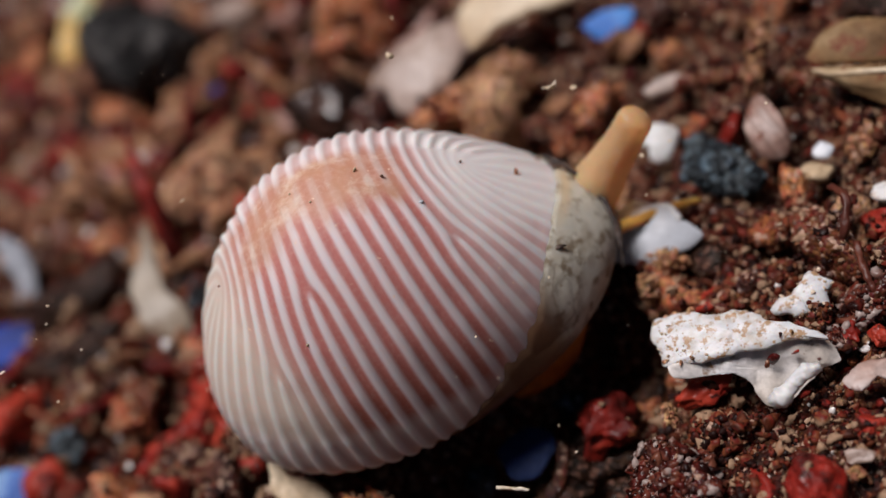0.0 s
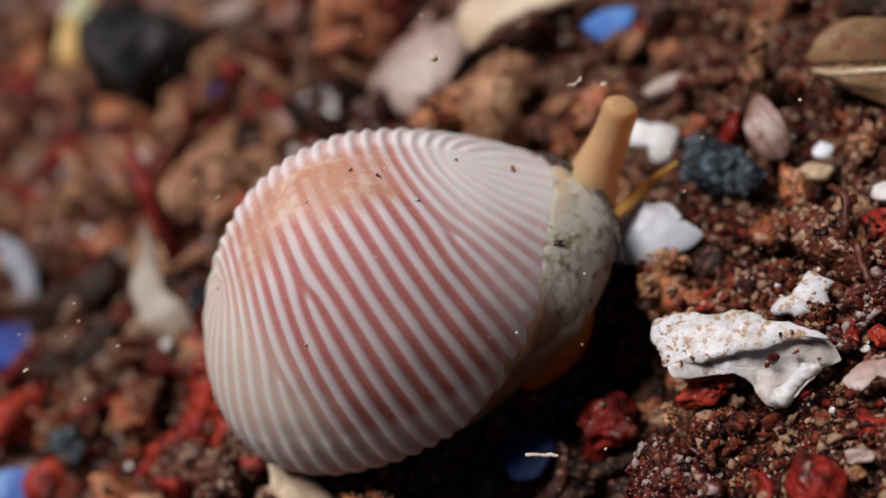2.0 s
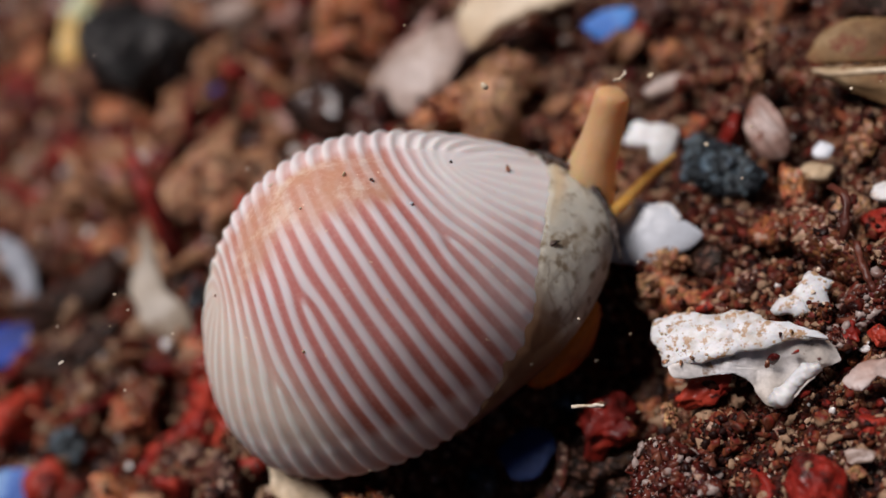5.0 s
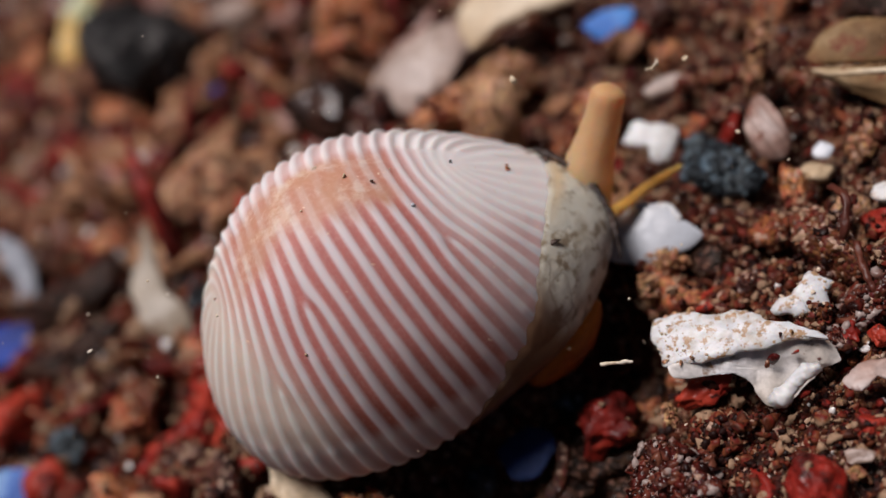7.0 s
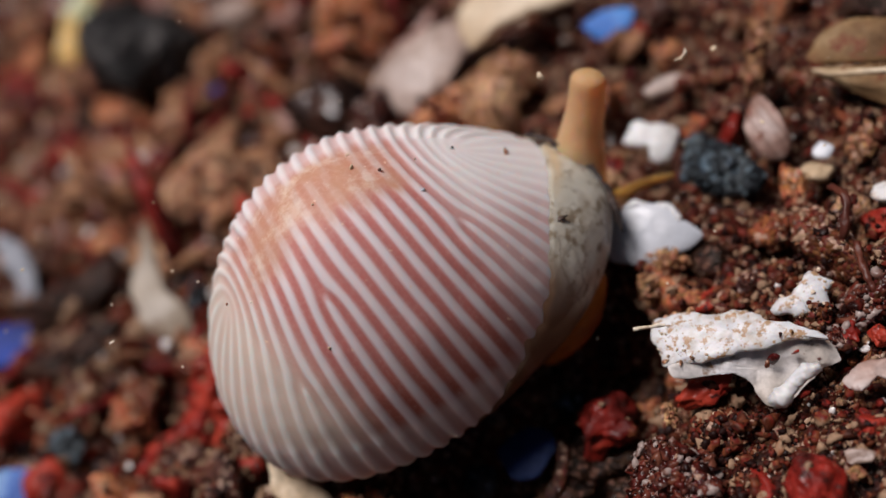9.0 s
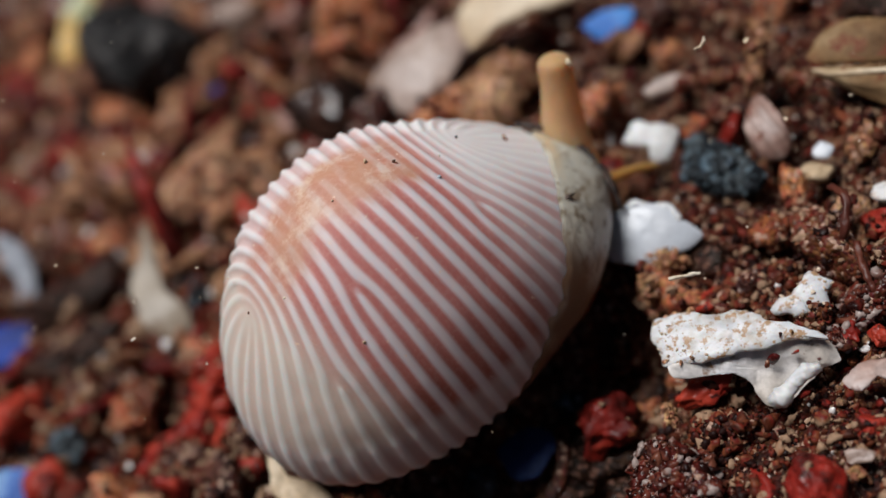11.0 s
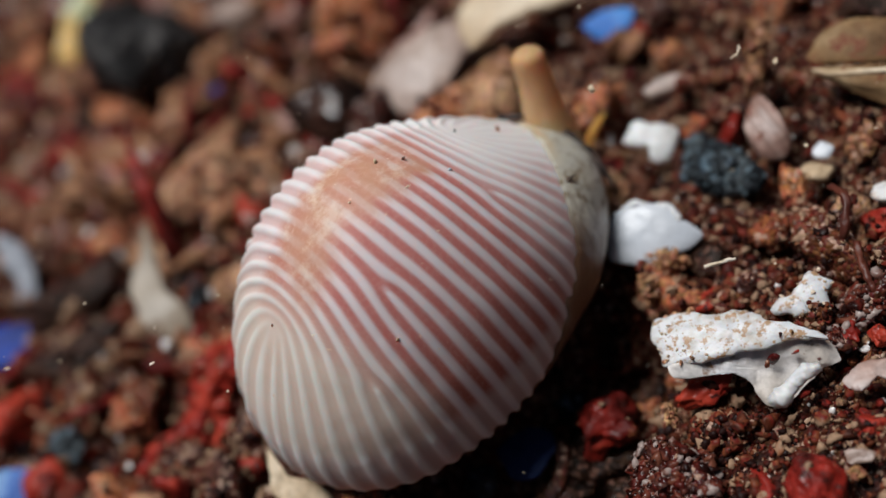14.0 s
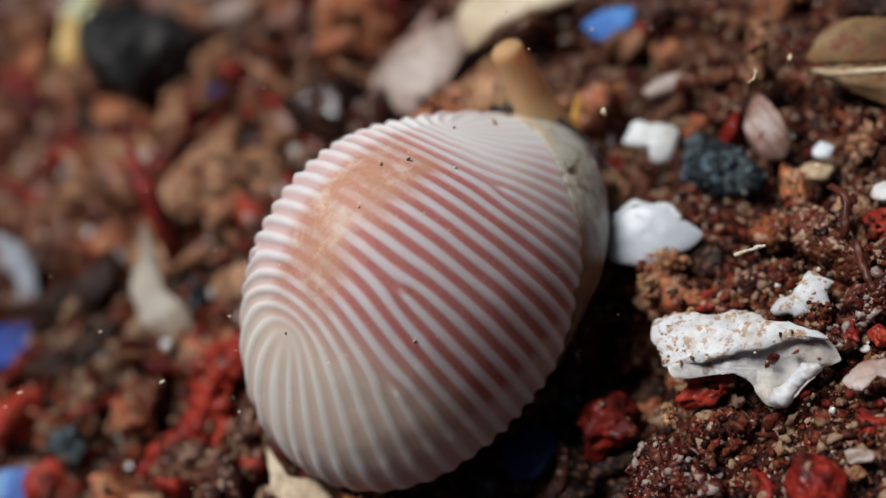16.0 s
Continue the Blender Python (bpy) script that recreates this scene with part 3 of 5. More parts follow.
# ---------------------------------------------------------------- shell fragments
def resample(outline, count, seed, jitter):
    p = np.array(outline, float)
    n = len(p)
    t = np.linspace(0, n, count, endpoint=False)
    i = t.astype(int)
    u = (t - i)[:, None]
    a, b, c, d = p[(i - 1) % n], p[i % n], p[(i + 1) % n], p[(i + 2) % n]
    k = 0.35
    m0, m1 = (c - a) * k, (d - b) * k
    q = (2 * u ** 3 - 3 * u ** 2 + 1) * b + (u ** 3 - 2 * u ** 2 + u) * m0 + (-2 * u ** 3 + 3 * u ** 2) * c + (u ** 3 - u ** 2) * m1
    o = seed * 3.7
    return q + jitter * np.column_stack([fbm(q[:, 0] * 3 + o, q[:, 1] * 3), fbm(q[:, 0] * 3, q[:, 1] * 3 + o)])


def shard_mesh(name, outline, thick, mat, relief=None, seed=1, jitter=0.05, rings=12, count=80, rough=0.03):
    """A broken plate of shell: outline in mm, thickness, and relief(x, y) that lifts both of its faces."""
    edge = resample(outline, count, seed, jitter)
    mid = edge.mean(0)
    s = np.sin(np.linspace(0, 1, rings + 1)[1:] * math.pi / 2)
    body = [mid[None]] + [mid + (edge - mid) * k for k in s]
    xy = np.concatenate(body)
    lift = relief(xy[:, 0], xy[:, 1]) if relief else 0
    skin = rough * fbm(xy[:, 0] * 2.5 + seed, xy[:, 1] * 2.5, seed * 1.3, 4)
    rad = np.concatenate([[0]] + [np.full(count, k) for k in s])
    half = thick / 2 * np.sqrt(np.clip(1 - rad ** 6 * 0.85, 0, 1))
    top = np.column_stack([xy, lift + skin + half])
    low = np.column_stack([xy, lift + skin * 0.6 - half])
    n = len(xy)
    faces = []
    for base, flip in ((0, False), (n, True)):
        for j in range(count):
            k = (j + 1) % count
            tri = (base, base + 1 + j, base + 1 + k)
            faces.append(tri[::-1] if flip else tri)
            for r in range(rings - 1):
                a, b = base + 1 + r * count + j, base + 1 + r * count + k
                quad = (a, a + count, b + count, b)
                faces.append(quad[::-1] if flip else quad)
    last = 1 + (rings - 1) * count
    for j in range(count):
        k = (j + 1) % count
        faces.append((last + j, n + last + j, n + last + k, last + k))
    return mesh_of(name, np.concatenate([top, low]), faces, mat)


def shard(name, m, outline, thick, mat, label, category="shell fragment", relief=None, seed=1, jitter=0.05, rough=0.03, group="", crust=0, upto=0.0):
    """crust: number of grains stuck to the face where x is below upto."""
    me = shard_mesh(name, outline, thick, mat, relief, seed, jitter, rough=rough)
    ob = thing(name, me, m, label, category, group)
    if crust:
        rng = np.random.default_rng(seed)
        p = np.array([v.co[:] for v in me.vertices]) / MM
        p = p[: len(p) // 2]
        p = p[p[:, 0] < upto]
        gv, gf = grains_on(rng, p[rng.integers(0, len(p), crust)] + rng.normal(0, 0.05, (crust, 3)) * (1, 1, 0.1), 0.02, 0.06, 2)
        tagged(part("crust", mesh_of("crust", gv, gf, DUST), ob, "tan sand grains stuck to it"), kind="stuff")
    return ob


def dome(h, r):
    return lambda x, y: h * (1 - (x * x + y * y) / (r * r))


def tube_mesh(name, points, radii, mat, sides=14, steps=40, rough=0.0, seed=0, cap=True):
    """A round tapered tube along a smooth line through the points (mm)."""
    p = np.array(points, float)
    t = np.linspace(0, len(p) - 1, steps)
    i = np.clip(t.astype(int), 0, len(p) - 2)
    u = (t - i)[:, None]
    ext = np.concatenate([[2 * p[0] - p[1]], p, [2 * p[-1] - p[-2]]])
    a, b, c, d = ext[i], ext[i + 1], ext[i + 2], ext[i + 3]
    line = 0.5 * (2 * b + (c - a) * u + (2 * a - 5 * b + 4 * c - d) * u ** 2 + (3 * b - a - 3 * c + d) * u ** 3)
    rad = np.interp(t, np.arange(len(radii)) * (len(p) - 1) / (len(radii) - 1), radii)
    along = np.gradient(line, axis=0)
    along /= np.linalg.norm(along, axis=1)[:, None]
    ref = np.array([0.3, 0.9, 0.1]) if abs(along[0, 1]) < 0.8 else np.array([1.0, 0, 0])
    vs = []
    for k in range(steps):
        e1 = np.cross(along[k], ref)
        e1 /= np.linalg.norm(e1)
        e2 = np.cross(along[k], e1)
        for s in range(sides):
            w = 2 * math.pi * s / sides
            r = rad[k] * (1 + rough * float(fbm(k * 0.35 + seed, s * 0.9, seed * 2.0, 2)))
            vs.append(line[k] + r * (math.cos(w) * e1 + math.sin(w) * e2))
    faces = [(k * sides + s, k * sides + (s + 1) % sides, (k + 1) * sides + (s + 1) % sides, (k + 1) * sides + s) for k in range(steps - 1) for s in range(sides)]
    vs.append(line[0]), vs.append(line[-1])
    n = steps * sides
    faces += [(n, (s + 1) % sides, s) for s in range(sides)] + [(n + 1, n - sides + s, n - sides + (s + 1) % sides) for s in range(sides)]
    return mesh_of(name, vs, faces, mat)


def crusted(ob, count, seed, grains, low=0.06, high=0.16):
    """Grains stuck all over a stalk."""
    rng = np.random.default_rng(seed)
    p = np.array([v.co[:] for v in ob.data.vertices]) / MM
    gv, gf = grains_on(rng, p[rng.integers(0, len(p), count)], low, high, 2)
    tagged(part("crust", mesh_of("crust", gv, gf, grains), ob, "sand grains stuck to the stalk"), kind="stuff")


# ---------------------------------------------------------------- the cowrie
LONG, WIDE, HIGH, DEEP = 6.0, 4.210, 5.770, 2.072


def egg(u, v):
    """Shell surface in its own space, origin at the foot: u from end to end, v round it (90 degrees is the back)."""
    s = np.sin(u)
    front, rear = np.clip(s, 0, None) ** 2, np.clip(-s, 0, None) ** 2
    side = np.clip(1 - 0.0559 * s - 0.0196 * front + 0.1101 * rear, 0.2, 2)
    top = np.clip(1 - 0.1384 * s - 0.4808 * front - 0.3423 * rear, 0.2, 2)
    up, r = np.sin(v), np.cos(u)
    return np.stack([LONG * s + 0 * v, WIDE * side * r * np.cos(v), np.where(up > 0, HIGH * top, DEEP * side) * r * up], -1)


def ridge_field(p):
    """Ridges run across the shell and wrap round a focus near each end, with a few forks."""
    q = p / np.array((LONG, WIDE, HIGH))
    q = q / np.linalg.norm(q, axis=-1, keepdims=True)
    tilt = np.arccos(np.clip(q[..., 2], -1, 1))
    flat = np.hypot(q[..., 0], q[..., 1]) + 1e-9
    x, w = LONG * tilt * q[..., 0] / flat, WIDE * tilt * q[..., 1] / flat
    x = x + 0.02 * fbm(x * 0.9, w * 0.9, 2.0, 2)
    c = 4.33
    x1, w1 = x + 0.03, w + 0.12
    ra, rb = np.hypot(x1 + c, w1), np.hypot(x1 - c, w1)
    nu = np.arccos(np.clip((ra - rb) / (2 * c), -1, 1))
    phase = 39.2 * nu + 22.3 * (np.cos(nu) ** 3 / 3 - np.cos(nu)) + 4.1 * np.sin(nu)
    a, b = np.clip(x, -4, 4) / 3, (np.clip(w, -6, 0.5) + 3) / 2
    phase = phase + 4.43 - 0.41 * a - 0.48 * b - 1.75 * a * b + 1.04 * a * a + 0.15 * b * b - 0.56 * a ** 3 + 0.38 * a * a * b
    calm = (1 - np.exp(-ra ** 2 / 0.75)) * (1 - np.exp(-rb ** 2 / 0.5))
    for fx, fw, sign in ((2.6, -2.65, 1), (-3.9, -3.2, 1), (-1.6, -2.45, 1), (-2.6, 2.4, -1), (1.2, 3.0, 1)):
        phase = phase + sign * np.arctan2(x - fx, w - fw)
        calm = calm * (1 - np.exp(-((x - fx) ** 2 + (w - fw) ** 2) / 0.018))
    pale = np.clip((-x1 - 3.9) / 1.3, 0, 1) * np.clip((1.0 - w1) / 0.8, 0, 1)
    wave = 0.5 + 0.5 * np.cos(phase) * calm * (1 - 0.2 * pale)
    drift = 0.16 * fbm(x * 1.7, w * 0.4, 6.0, 2) + 0.10 * np.cos(phase)
    back = np.exp(-(np.clip(np.abs(x + 0.75) - 2.2, 0, None) / 0.6) ** 2) * np.exp(-(np.clip(np.abs(w + 0.28 + drift) - 0.62, 0, None) / 0.42) ** 2)
    tip = np.clip((x - 2.0) / 1.5, 0, 0.97) * np.clip(1 + (w + 1.5) / 2.6, 0.4, 1) + np.clip((w - 0.5) / 1.0, 0, 0.5)
    rear = np.clip(np.clip((-x1 - 2.6) / 1.9, 0, 0.88) * np.clip(1 + (w + 4.6) / 2.5, 0.3, 1) + np.clip((-w - 6.1) / 0.8, 0, 0.6) + 0.07 * pale, 0, 0.9)
    return wave, back, np.clip(tip, 0, 0.97), rear


def mantle_rim(p):
    """How far a point of the shell lies inside the border of the mantle skin."""
    brim = np.interp(p[..., 1], [-4.2, -4.02, -3.75, -3.39, -2.7, -1.7, -0.76, 0, 1.0, 2, 3, 4.2], [0.95, 1.55, 2.43, 3.11, 3.79, 4.48, 4.98, 5.22, 5.36, 5.0, 4.3, 2.6])
    edge = np.interp(p[..., 0], [-6, -1, 0, 0.6, 1.5, 6], [-1.2, -1.0, -0.5, -0.05, 0.3, 0.3])
    return np.maximum(0.75 * (p[..., 0] - brim), edge - p[..., 2]) + 0.05 * fbm(p[..., 0] * 1.3, p[..., 1] * 1.3, 4.4, 3)


def cowrie_shell():
    nu_, nv = 380, 460
    u = (np.arange(nu_) + 0.5) / nu_ * math.pi - math.pi / 2
    v = np.arange(nv) / nv * 2 * math.pi
    gu, gv = np.meshgrid(u, v, indexing="ij")
    p = egg(gu, gv)
    wave, back, tip, rear = ridge_field(p)
    d = 1e-3
    nrm = np.cross(egg(gu, gv + d) - egg(gu, gv - d), egg(gu + d, gv) - egg(gu - d, gv))
    nrm /= np.linalg.norm(nrm, axis=-1, keepdims=True) + 1e-12
    if (nrm * p).sum() < 0:
        nrm = -nrm
    ridge = wave ** (1.25 + 0.4 * rear)
    flank = np.clip((np.abs(p[..., 1] + 0.4) - 2.2) / 1.6, 0, 1)
    hem = np.clip((1.35 - 0.1 * (p[..., 0] + 2) - p[..., 2]) / 0.6, 0, 1)
    hem = hem * hem * (3 - 2 * hem) * np.clip((2.0 - p[..., 0]) / 1.5, 0, 1)
    lift = (0.045 + 0.055 * flank + 0.012 * hem + 0.04 * np.clip((p[..., 1] - 0.4) / 0.8, 0, 1)) * ridge * (1 - 0.9 * back) * (1 - 0.75 * np.maximum(tip * (p[..., 1] < 0.6), 0.5 * rear * (1 - hem))) + 0.012 * fbm(p[..., 0], p[..., 1], p[..., 2], 3) - 0.05
    lift = lift - (lift + 0.03) * 0.85 * np.clip((mantle_rim(p) + 0.22) / 0.2, 0, 1)
    p = p + nrm * lift[..., None]
    p[..., 2] += DEEP
    colour = np.clip((wave ** (1 + 0.35 * rear) - 0.18) / 0.70, 0, 1)
    colour = colour * colour * (3 - 2 * colour)
    idx = np.arange(nu_ * nv).reshape(nu_, nv)
    nxt = np.roll(idx, -1, axis=1)
    faces = np.stack([idx[:-1], idx[1:], nxt[1:], nxt[:-1]], -1).reshape(-1, 4).tolist()
    faces += [idx[0].tolist(), idx[-1][::-1].tolist()]
    blot = np.clip(0.74 + 0.55 * fbm(p[..., 0] * 0.9, p[..., 1] * 0.9, p[..., 2] * 0.9, 3), 0, 1)
    return mesh_of("shell", p.reshape(-1, 3), faces, COWRIE, True,
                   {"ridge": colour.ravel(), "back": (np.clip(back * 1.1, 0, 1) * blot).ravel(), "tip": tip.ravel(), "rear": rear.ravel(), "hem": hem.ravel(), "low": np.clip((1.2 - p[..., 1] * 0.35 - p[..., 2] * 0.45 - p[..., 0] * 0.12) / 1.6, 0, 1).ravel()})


def mantle_band():
    """Soft skin that laps over the front end and the lower rim of the shell."""
    nu_, nv = 400, 480
    u = (np.arange(nu_) + 0.5) / nu_ * math.pi - math.pi / 2
    v = np.arange(nv) / nv * 2 * math.pi
    gu, gv = np.meshgrid(u, v, indexing="ij")
    p = egg(gu, gv)
    rim = mantle_rim(p)
    k = np.clip(rim / 0.8, 0, 1)
    front = np.clip((p[..., 0] - 1.2) / 2.2, 0, 1)
    front = front * front * (3 - 2 * front)
    step = np.clip(rim / 0.3 + 1, 0, 1)
    swell = -0.28 + 0.31 * step * step * (3 - 2 * step) + (0.16 * front - 0.02) * k * (2 - k) + 0.02 * fbm(p[..., 0] * 1.6, p[..., 1] * 1.6, p[..., 2] * 1.6, 4)
    lip = 0.75 * np.exp(-((rim - 0.03) / 0.09) ** 2) * front * np.clip((p[..., 1] + 2.0) / 1.5, 0.12, 1)
    hem = 0.9 * front * np.exp(-((rim - 0.98 + 0.16 * fbm(p[..., 0] * 1.4, p[..., 1] * 1.4, p[..., 2] * 1.4, 3)) / 0.12) ** 2) * np.clip(0.85 + 0.8 * fbm(p[..., 0] * 2.4, p[..., 1] * 2.4, p[..., 2] * 2.4, 3), 0, 1)
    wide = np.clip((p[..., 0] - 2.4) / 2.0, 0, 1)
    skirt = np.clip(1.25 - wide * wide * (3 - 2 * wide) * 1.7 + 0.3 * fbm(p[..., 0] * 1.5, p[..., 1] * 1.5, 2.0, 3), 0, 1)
    nrm = p / np.array((LONG, WIDE, 4.0)) ** 2
    nrm /= np.linalg.norm(nrm, axis=-1, keepdims=True)
    p = p + nrm * swell[..., None]
    p[..., 2] += DEEP
    idx = np.arange(nu_ * nv).reshape(nu_, nv)
    nxt = np.roll(idx, -1, axis=1)
    quads = np.stack([idx[:-1], idx[1:], nxt[1:], nxt[:-1]], -1)
    keep = (rim[:-1] > -0.25)
    faces = quads[keep].tolist()
    faces.append(idx[-1][::-1].tolist())
    return mesh_of("mantle", p.reshape(-1, 3), faces, MANTLE, True, {"lip": lip.ravel(), "skirt": skirt.ravel(), "hem": hem.ravel()})


def blob_mesh(name, size, mat, seed, rough=0.1, level=4):
    v, f = ICO[level]
    r = 1 + rough * fbm(v[:, 0] * 1.5 + seed, v[:, 1] * 1.5, v[:, 2] * 1.5, 3)
    return mesh_of(name, v * r[:, None] * np.array(size), f, mat)


snail = tagged(new("sea_snail"), "cowrie snail with pink and white ridged shell creeping over sand", "sea snail")
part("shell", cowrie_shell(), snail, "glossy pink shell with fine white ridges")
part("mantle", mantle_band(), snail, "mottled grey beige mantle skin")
part("foot", blob_mesh("foot", (4.3, 2.4, 0.75), ORANGE, 3), snail, "orange fleshy foot", at(0.2, -0.2, 0.45))
head = part("head", blob_mesh("head", (1.45, 0.6, 0.85), ORANGE, 8), snail, "orange fleshy head lobe", at(2.95, -2.72, 0.87, 0, 0, -45))
siphon = part("siphon", tube_mesh("siphon", [(0, 0, -0.5), (0, 0.03, 0.7), (0.03, 0.0, 1.8), (0, -0.02, 2.65), (0, -0.02, 3.0)], (0.86, 0.82, 0.76, 0.69, 0.62, 0.57, 0.54, 0.51, 0.49, 0.48, 0.48, 0.45, 0.37, 0.2), SIPHON, 28, 60, 0.012), snail, "translucent amber breathing siphon")
tentacle = part("tentacle", tube_mesh("tentacle", [(0, 0, -0.4), (0.05, 0, 1.0), (0, 0.05, 2.0), (0, 0, 3.2)], (0.2, 0.19, 0.16, 0.15, 0.13, 0.05), YELLOW, 14, 36, 0.05), snail, "thin yellow tentacle")
part("mantle_fringe", tube_mesh("mantle_fringe", [(5.16, 1.3, 3.45), (5.46, 0.8, 3.37), (5.74, 0.3, 3.12), (5.95, -0.28, 2.82), (5.96, -0.98, 2.48), (5.84, -1.52, 2.12), (5.56, -2.12, 1.72)], (0.05, 0.10, 0.07, 0.11, 0.08, 0.10, 0.04), SPECK, 12, 70, 0.5, 11), snail, "dark speckled fringe of the mantle")
for place, size, mat in (((3.128, 0, 5.976), (0.046, 0.035, 0.042), SPECK),
                          ((1.296, -0.536, 7.343), (0.052, 0.04, 0.048), SPECK),
                          ((1.844, -1.381, 6.736), (0.065, 0.05, 0.06), PEARL),
                          ((4.253, -0.03, 4.721), (0.065, 0.05, 0.06), TAN),
                          ((4.22, -2.2, 3.83), (0.10, 0.11, 0.07), SPECK),
                          ((4.098, -2.475, 3.548), (0.10, 0.09, 0.08), SPECK),
                          ((-0.488, -0.596, 7.793), (0.033, 0.025, 0.03), CREAM),
                          ((0.787, -0.159, 7.613), (0.058, 0.045, 0.054), CREAM),
                          ((-0.758, -4.1, 3.279), (0.033, 0.025, 0.03), SPECK),
                          ((-2.184, -2.874, 5.851), (0.046, 0.035, 0.042), CREAM),
                          ((-3.737, -0.06, 6.347), (0.033, 0.025, 0.03), RUST),
                          ((5.83, -0.546, 2.471), (0.085, 0.065, 0.078), BROWN),
                          ((5.413, 1.63, 3.019), (0.104, 0.08, 0.096), BROWN),
                          ((5.08, 1.0, 3.42), (0.16, 0.10, 0.10), BROWN),
                          ((5.25, 0.75, 3.38), (0.13, 0.09, 0.08), SPECK),
                          ((4.95, 1.25, 3.46), (0.12, 0.08, 0.09), RUST)):
    v, f = stone_shape(int(place[0] * 100) % 97 + 40, 2, 7, 0.15)
    part("sand_speck", mesh_of("sand_speck", v * np.array(size), f, mat), snail, "", at(*place))


# ---------------------------------------------------------------- named stones and shells
stone("stone", (-4.295, 23.634, 0.921), (2.841, 3.157, 2.499), SLATE, "large rounded dark grey stone in the sand", 11, turn=-25, category="stone", crust=36)
stone("stone", (1.072, 12.79, 0.53), (1.81, 1.816, 1.438), PITCH, "dark glossy stone behind the shell", 12, turn=-25, category="stone")
stone("stone", (3.547, 16.409, 0.586), (1.991, 2.008, 1.59), RUST, "large rust orange stone", 13, turn=-25, category="stone", crust=150)
stone("stone", (-4.244, 17.74, 0.437), (1.477, 1.498, 1.186), TAN, "rounded tan stone lying in the sand", 14, turn=-25, category="stone", crust=263)
stone("stone", (5.969, 7.676, 1.041), (1.738, 1.168, 0.925), TAN, "rough tan brown stone", 15, turn=-25, category="stone", crust=241)
stone("stone", (-8.73, 18.406, 0.256), (1.078, 0.876, 0.694), TAN, "pale pinkish tan pebble", 16, turn=-25, category="stone", crust=112)
stone("stone", (-6.564, 17.93, 0.174), (0.57, 0.597, 0.473), CHALK, "small white pebble lying in the sand", 17, turn=-25, category="pebble")
stone("stone", (-10.499, 12.158, 0.363), (2.132, 1.243, 0.984), UMBER, "dark flat stone half buried", 18, turn=-25, category="stone")
stone("stone", (-11.355, 9.606, 0.249), (1.454, 0.855, 0.677), UMBER, "dark brownish flat stone half buried", 19, turn=-25, category="stone")
stone("stone", (-14.046, 8.757, 0.342), (1.19, 1.172, 0.928), RED, "brick red stone lying in the sand", 20, turn=-25, category="stone", crust=25)
stone("stone", (-7.318, 3.742, 0.299), (1.121, 1.025, 0.811), RED, "crumbly red stone beside the cowrie", 21, turn=-25, category="stone", crust=21)
stone("stone", (-8.724, 2.151, 0.229), (1.048, 0.785, 0.621), BROWN, "maroon brown stone lying in the sand", 22, turn=-25, category="stone", crust=119)
stone("stone", (-9.931, 5.266, 0.23), (0.96, 0.79, 0.625), RUST, "rusty brown stone lying in the sand", 23, turn=-25, category="stone", crust=50)
stone("stone", (-6.492, 4.814, 0.292), (0.991, 1.002, 0.793), RED, "crumbly red stone beside the cowrie", 71, turn=-25, category="stone", crust=18)
stone("stone", (-8.127, 3.196, 0.197), (0.811, 0.674, 0.534), RED, "crumbly brick red stone", 72, turn=-25, category="stone", crust=10)
stone("stone", (-9.057, 3.358, 0.173), (0.666, 0.592, 0.468), RED, "crumbly dark red stone", 73, turn=-25, category="stone", crust=7)
stone("stone", (-6.998, 2.11, 0.18), (0.541, 0.701, 0.555), RED, "crumbly red stone beside the cowrie", 74, turn=-25, category="stone", crust=7)
stone("stone", (-9.262, 6.25, 0.195), (0.86, 0.67, 0.53), RUST, "rusty red crumbly stone", 75, turn=-25, category="stone", crust=38)
stone("stone", (-7.161, 0.627, 0.199), (0.666, 0.681, 0.539), RED, "red crumbly stone lying in the sand", 24, turn=-25, category="stone", crust=8)
stone("stone", (-13.229, 4.828, 0.165), (0.494, 0.609, 0.482), RED, "small red stone lying in the sand", 25, turn=-25, category="stone", crust=7)
stone("stone", (-12.442, 6.235, 0.169), (0.664, 0.58, 0.459), BLACK, "small black stone lying in the sand", 26, turn=-25, category="stone", crust=6)
stone("stone", (-8.522, 6.658, 0.131), (0.747, 0.449, 0.356), RED, "thin red stone lying in the sand", 27, turn=-25, category="stone", crust=7)
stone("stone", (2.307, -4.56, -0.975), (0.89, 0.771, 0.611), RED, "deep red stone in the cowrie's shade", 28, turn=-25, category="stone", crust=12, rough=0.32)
stone("stone", (5.195, -10.317, 0.300), (0.8, 0.95, 0.95), RED, "brick red rounded stone with dark pits", 29, 5, 0.16, turn=-25, category="stone", crust=10, facets=4)
stone("stone", (4.296, -9.413, 0.100), (0.42, 0.85, 0.6), RED, "dark red rounded stone lying in the sand", 30, 4, 0.16, turn=-10, category="stone", crust=6, facets=4)
stone("stone", (6.54, -4.029, 0.116), (0.474, 0.398, 0.315), RED, "small red stone lying in the sand", 31, turn=-25, category="stone", crust=7)
stone("stone", (7.245, -3.651, 0.08), (0.239, 0.273, 0.216), RED, "tiny red pebble lying in the sand", 32, turn=-25, category="pebble")
stone("stone", (7.534, -4.577, 0.146), (0.719, 0.5, 0.396), BROWN, "rough peach brown granular stone", 33, turn=-25, category="stone", crust=520, grit=(0.04, 0.15))
stone("stone", (7.326, -5.622, 0.153), (0.702, 0.523, 0.414), BROWN, "granular rusty brown stone", 34, turn=-25, category="stone", crust=520, grit=(0.04, 0.15))
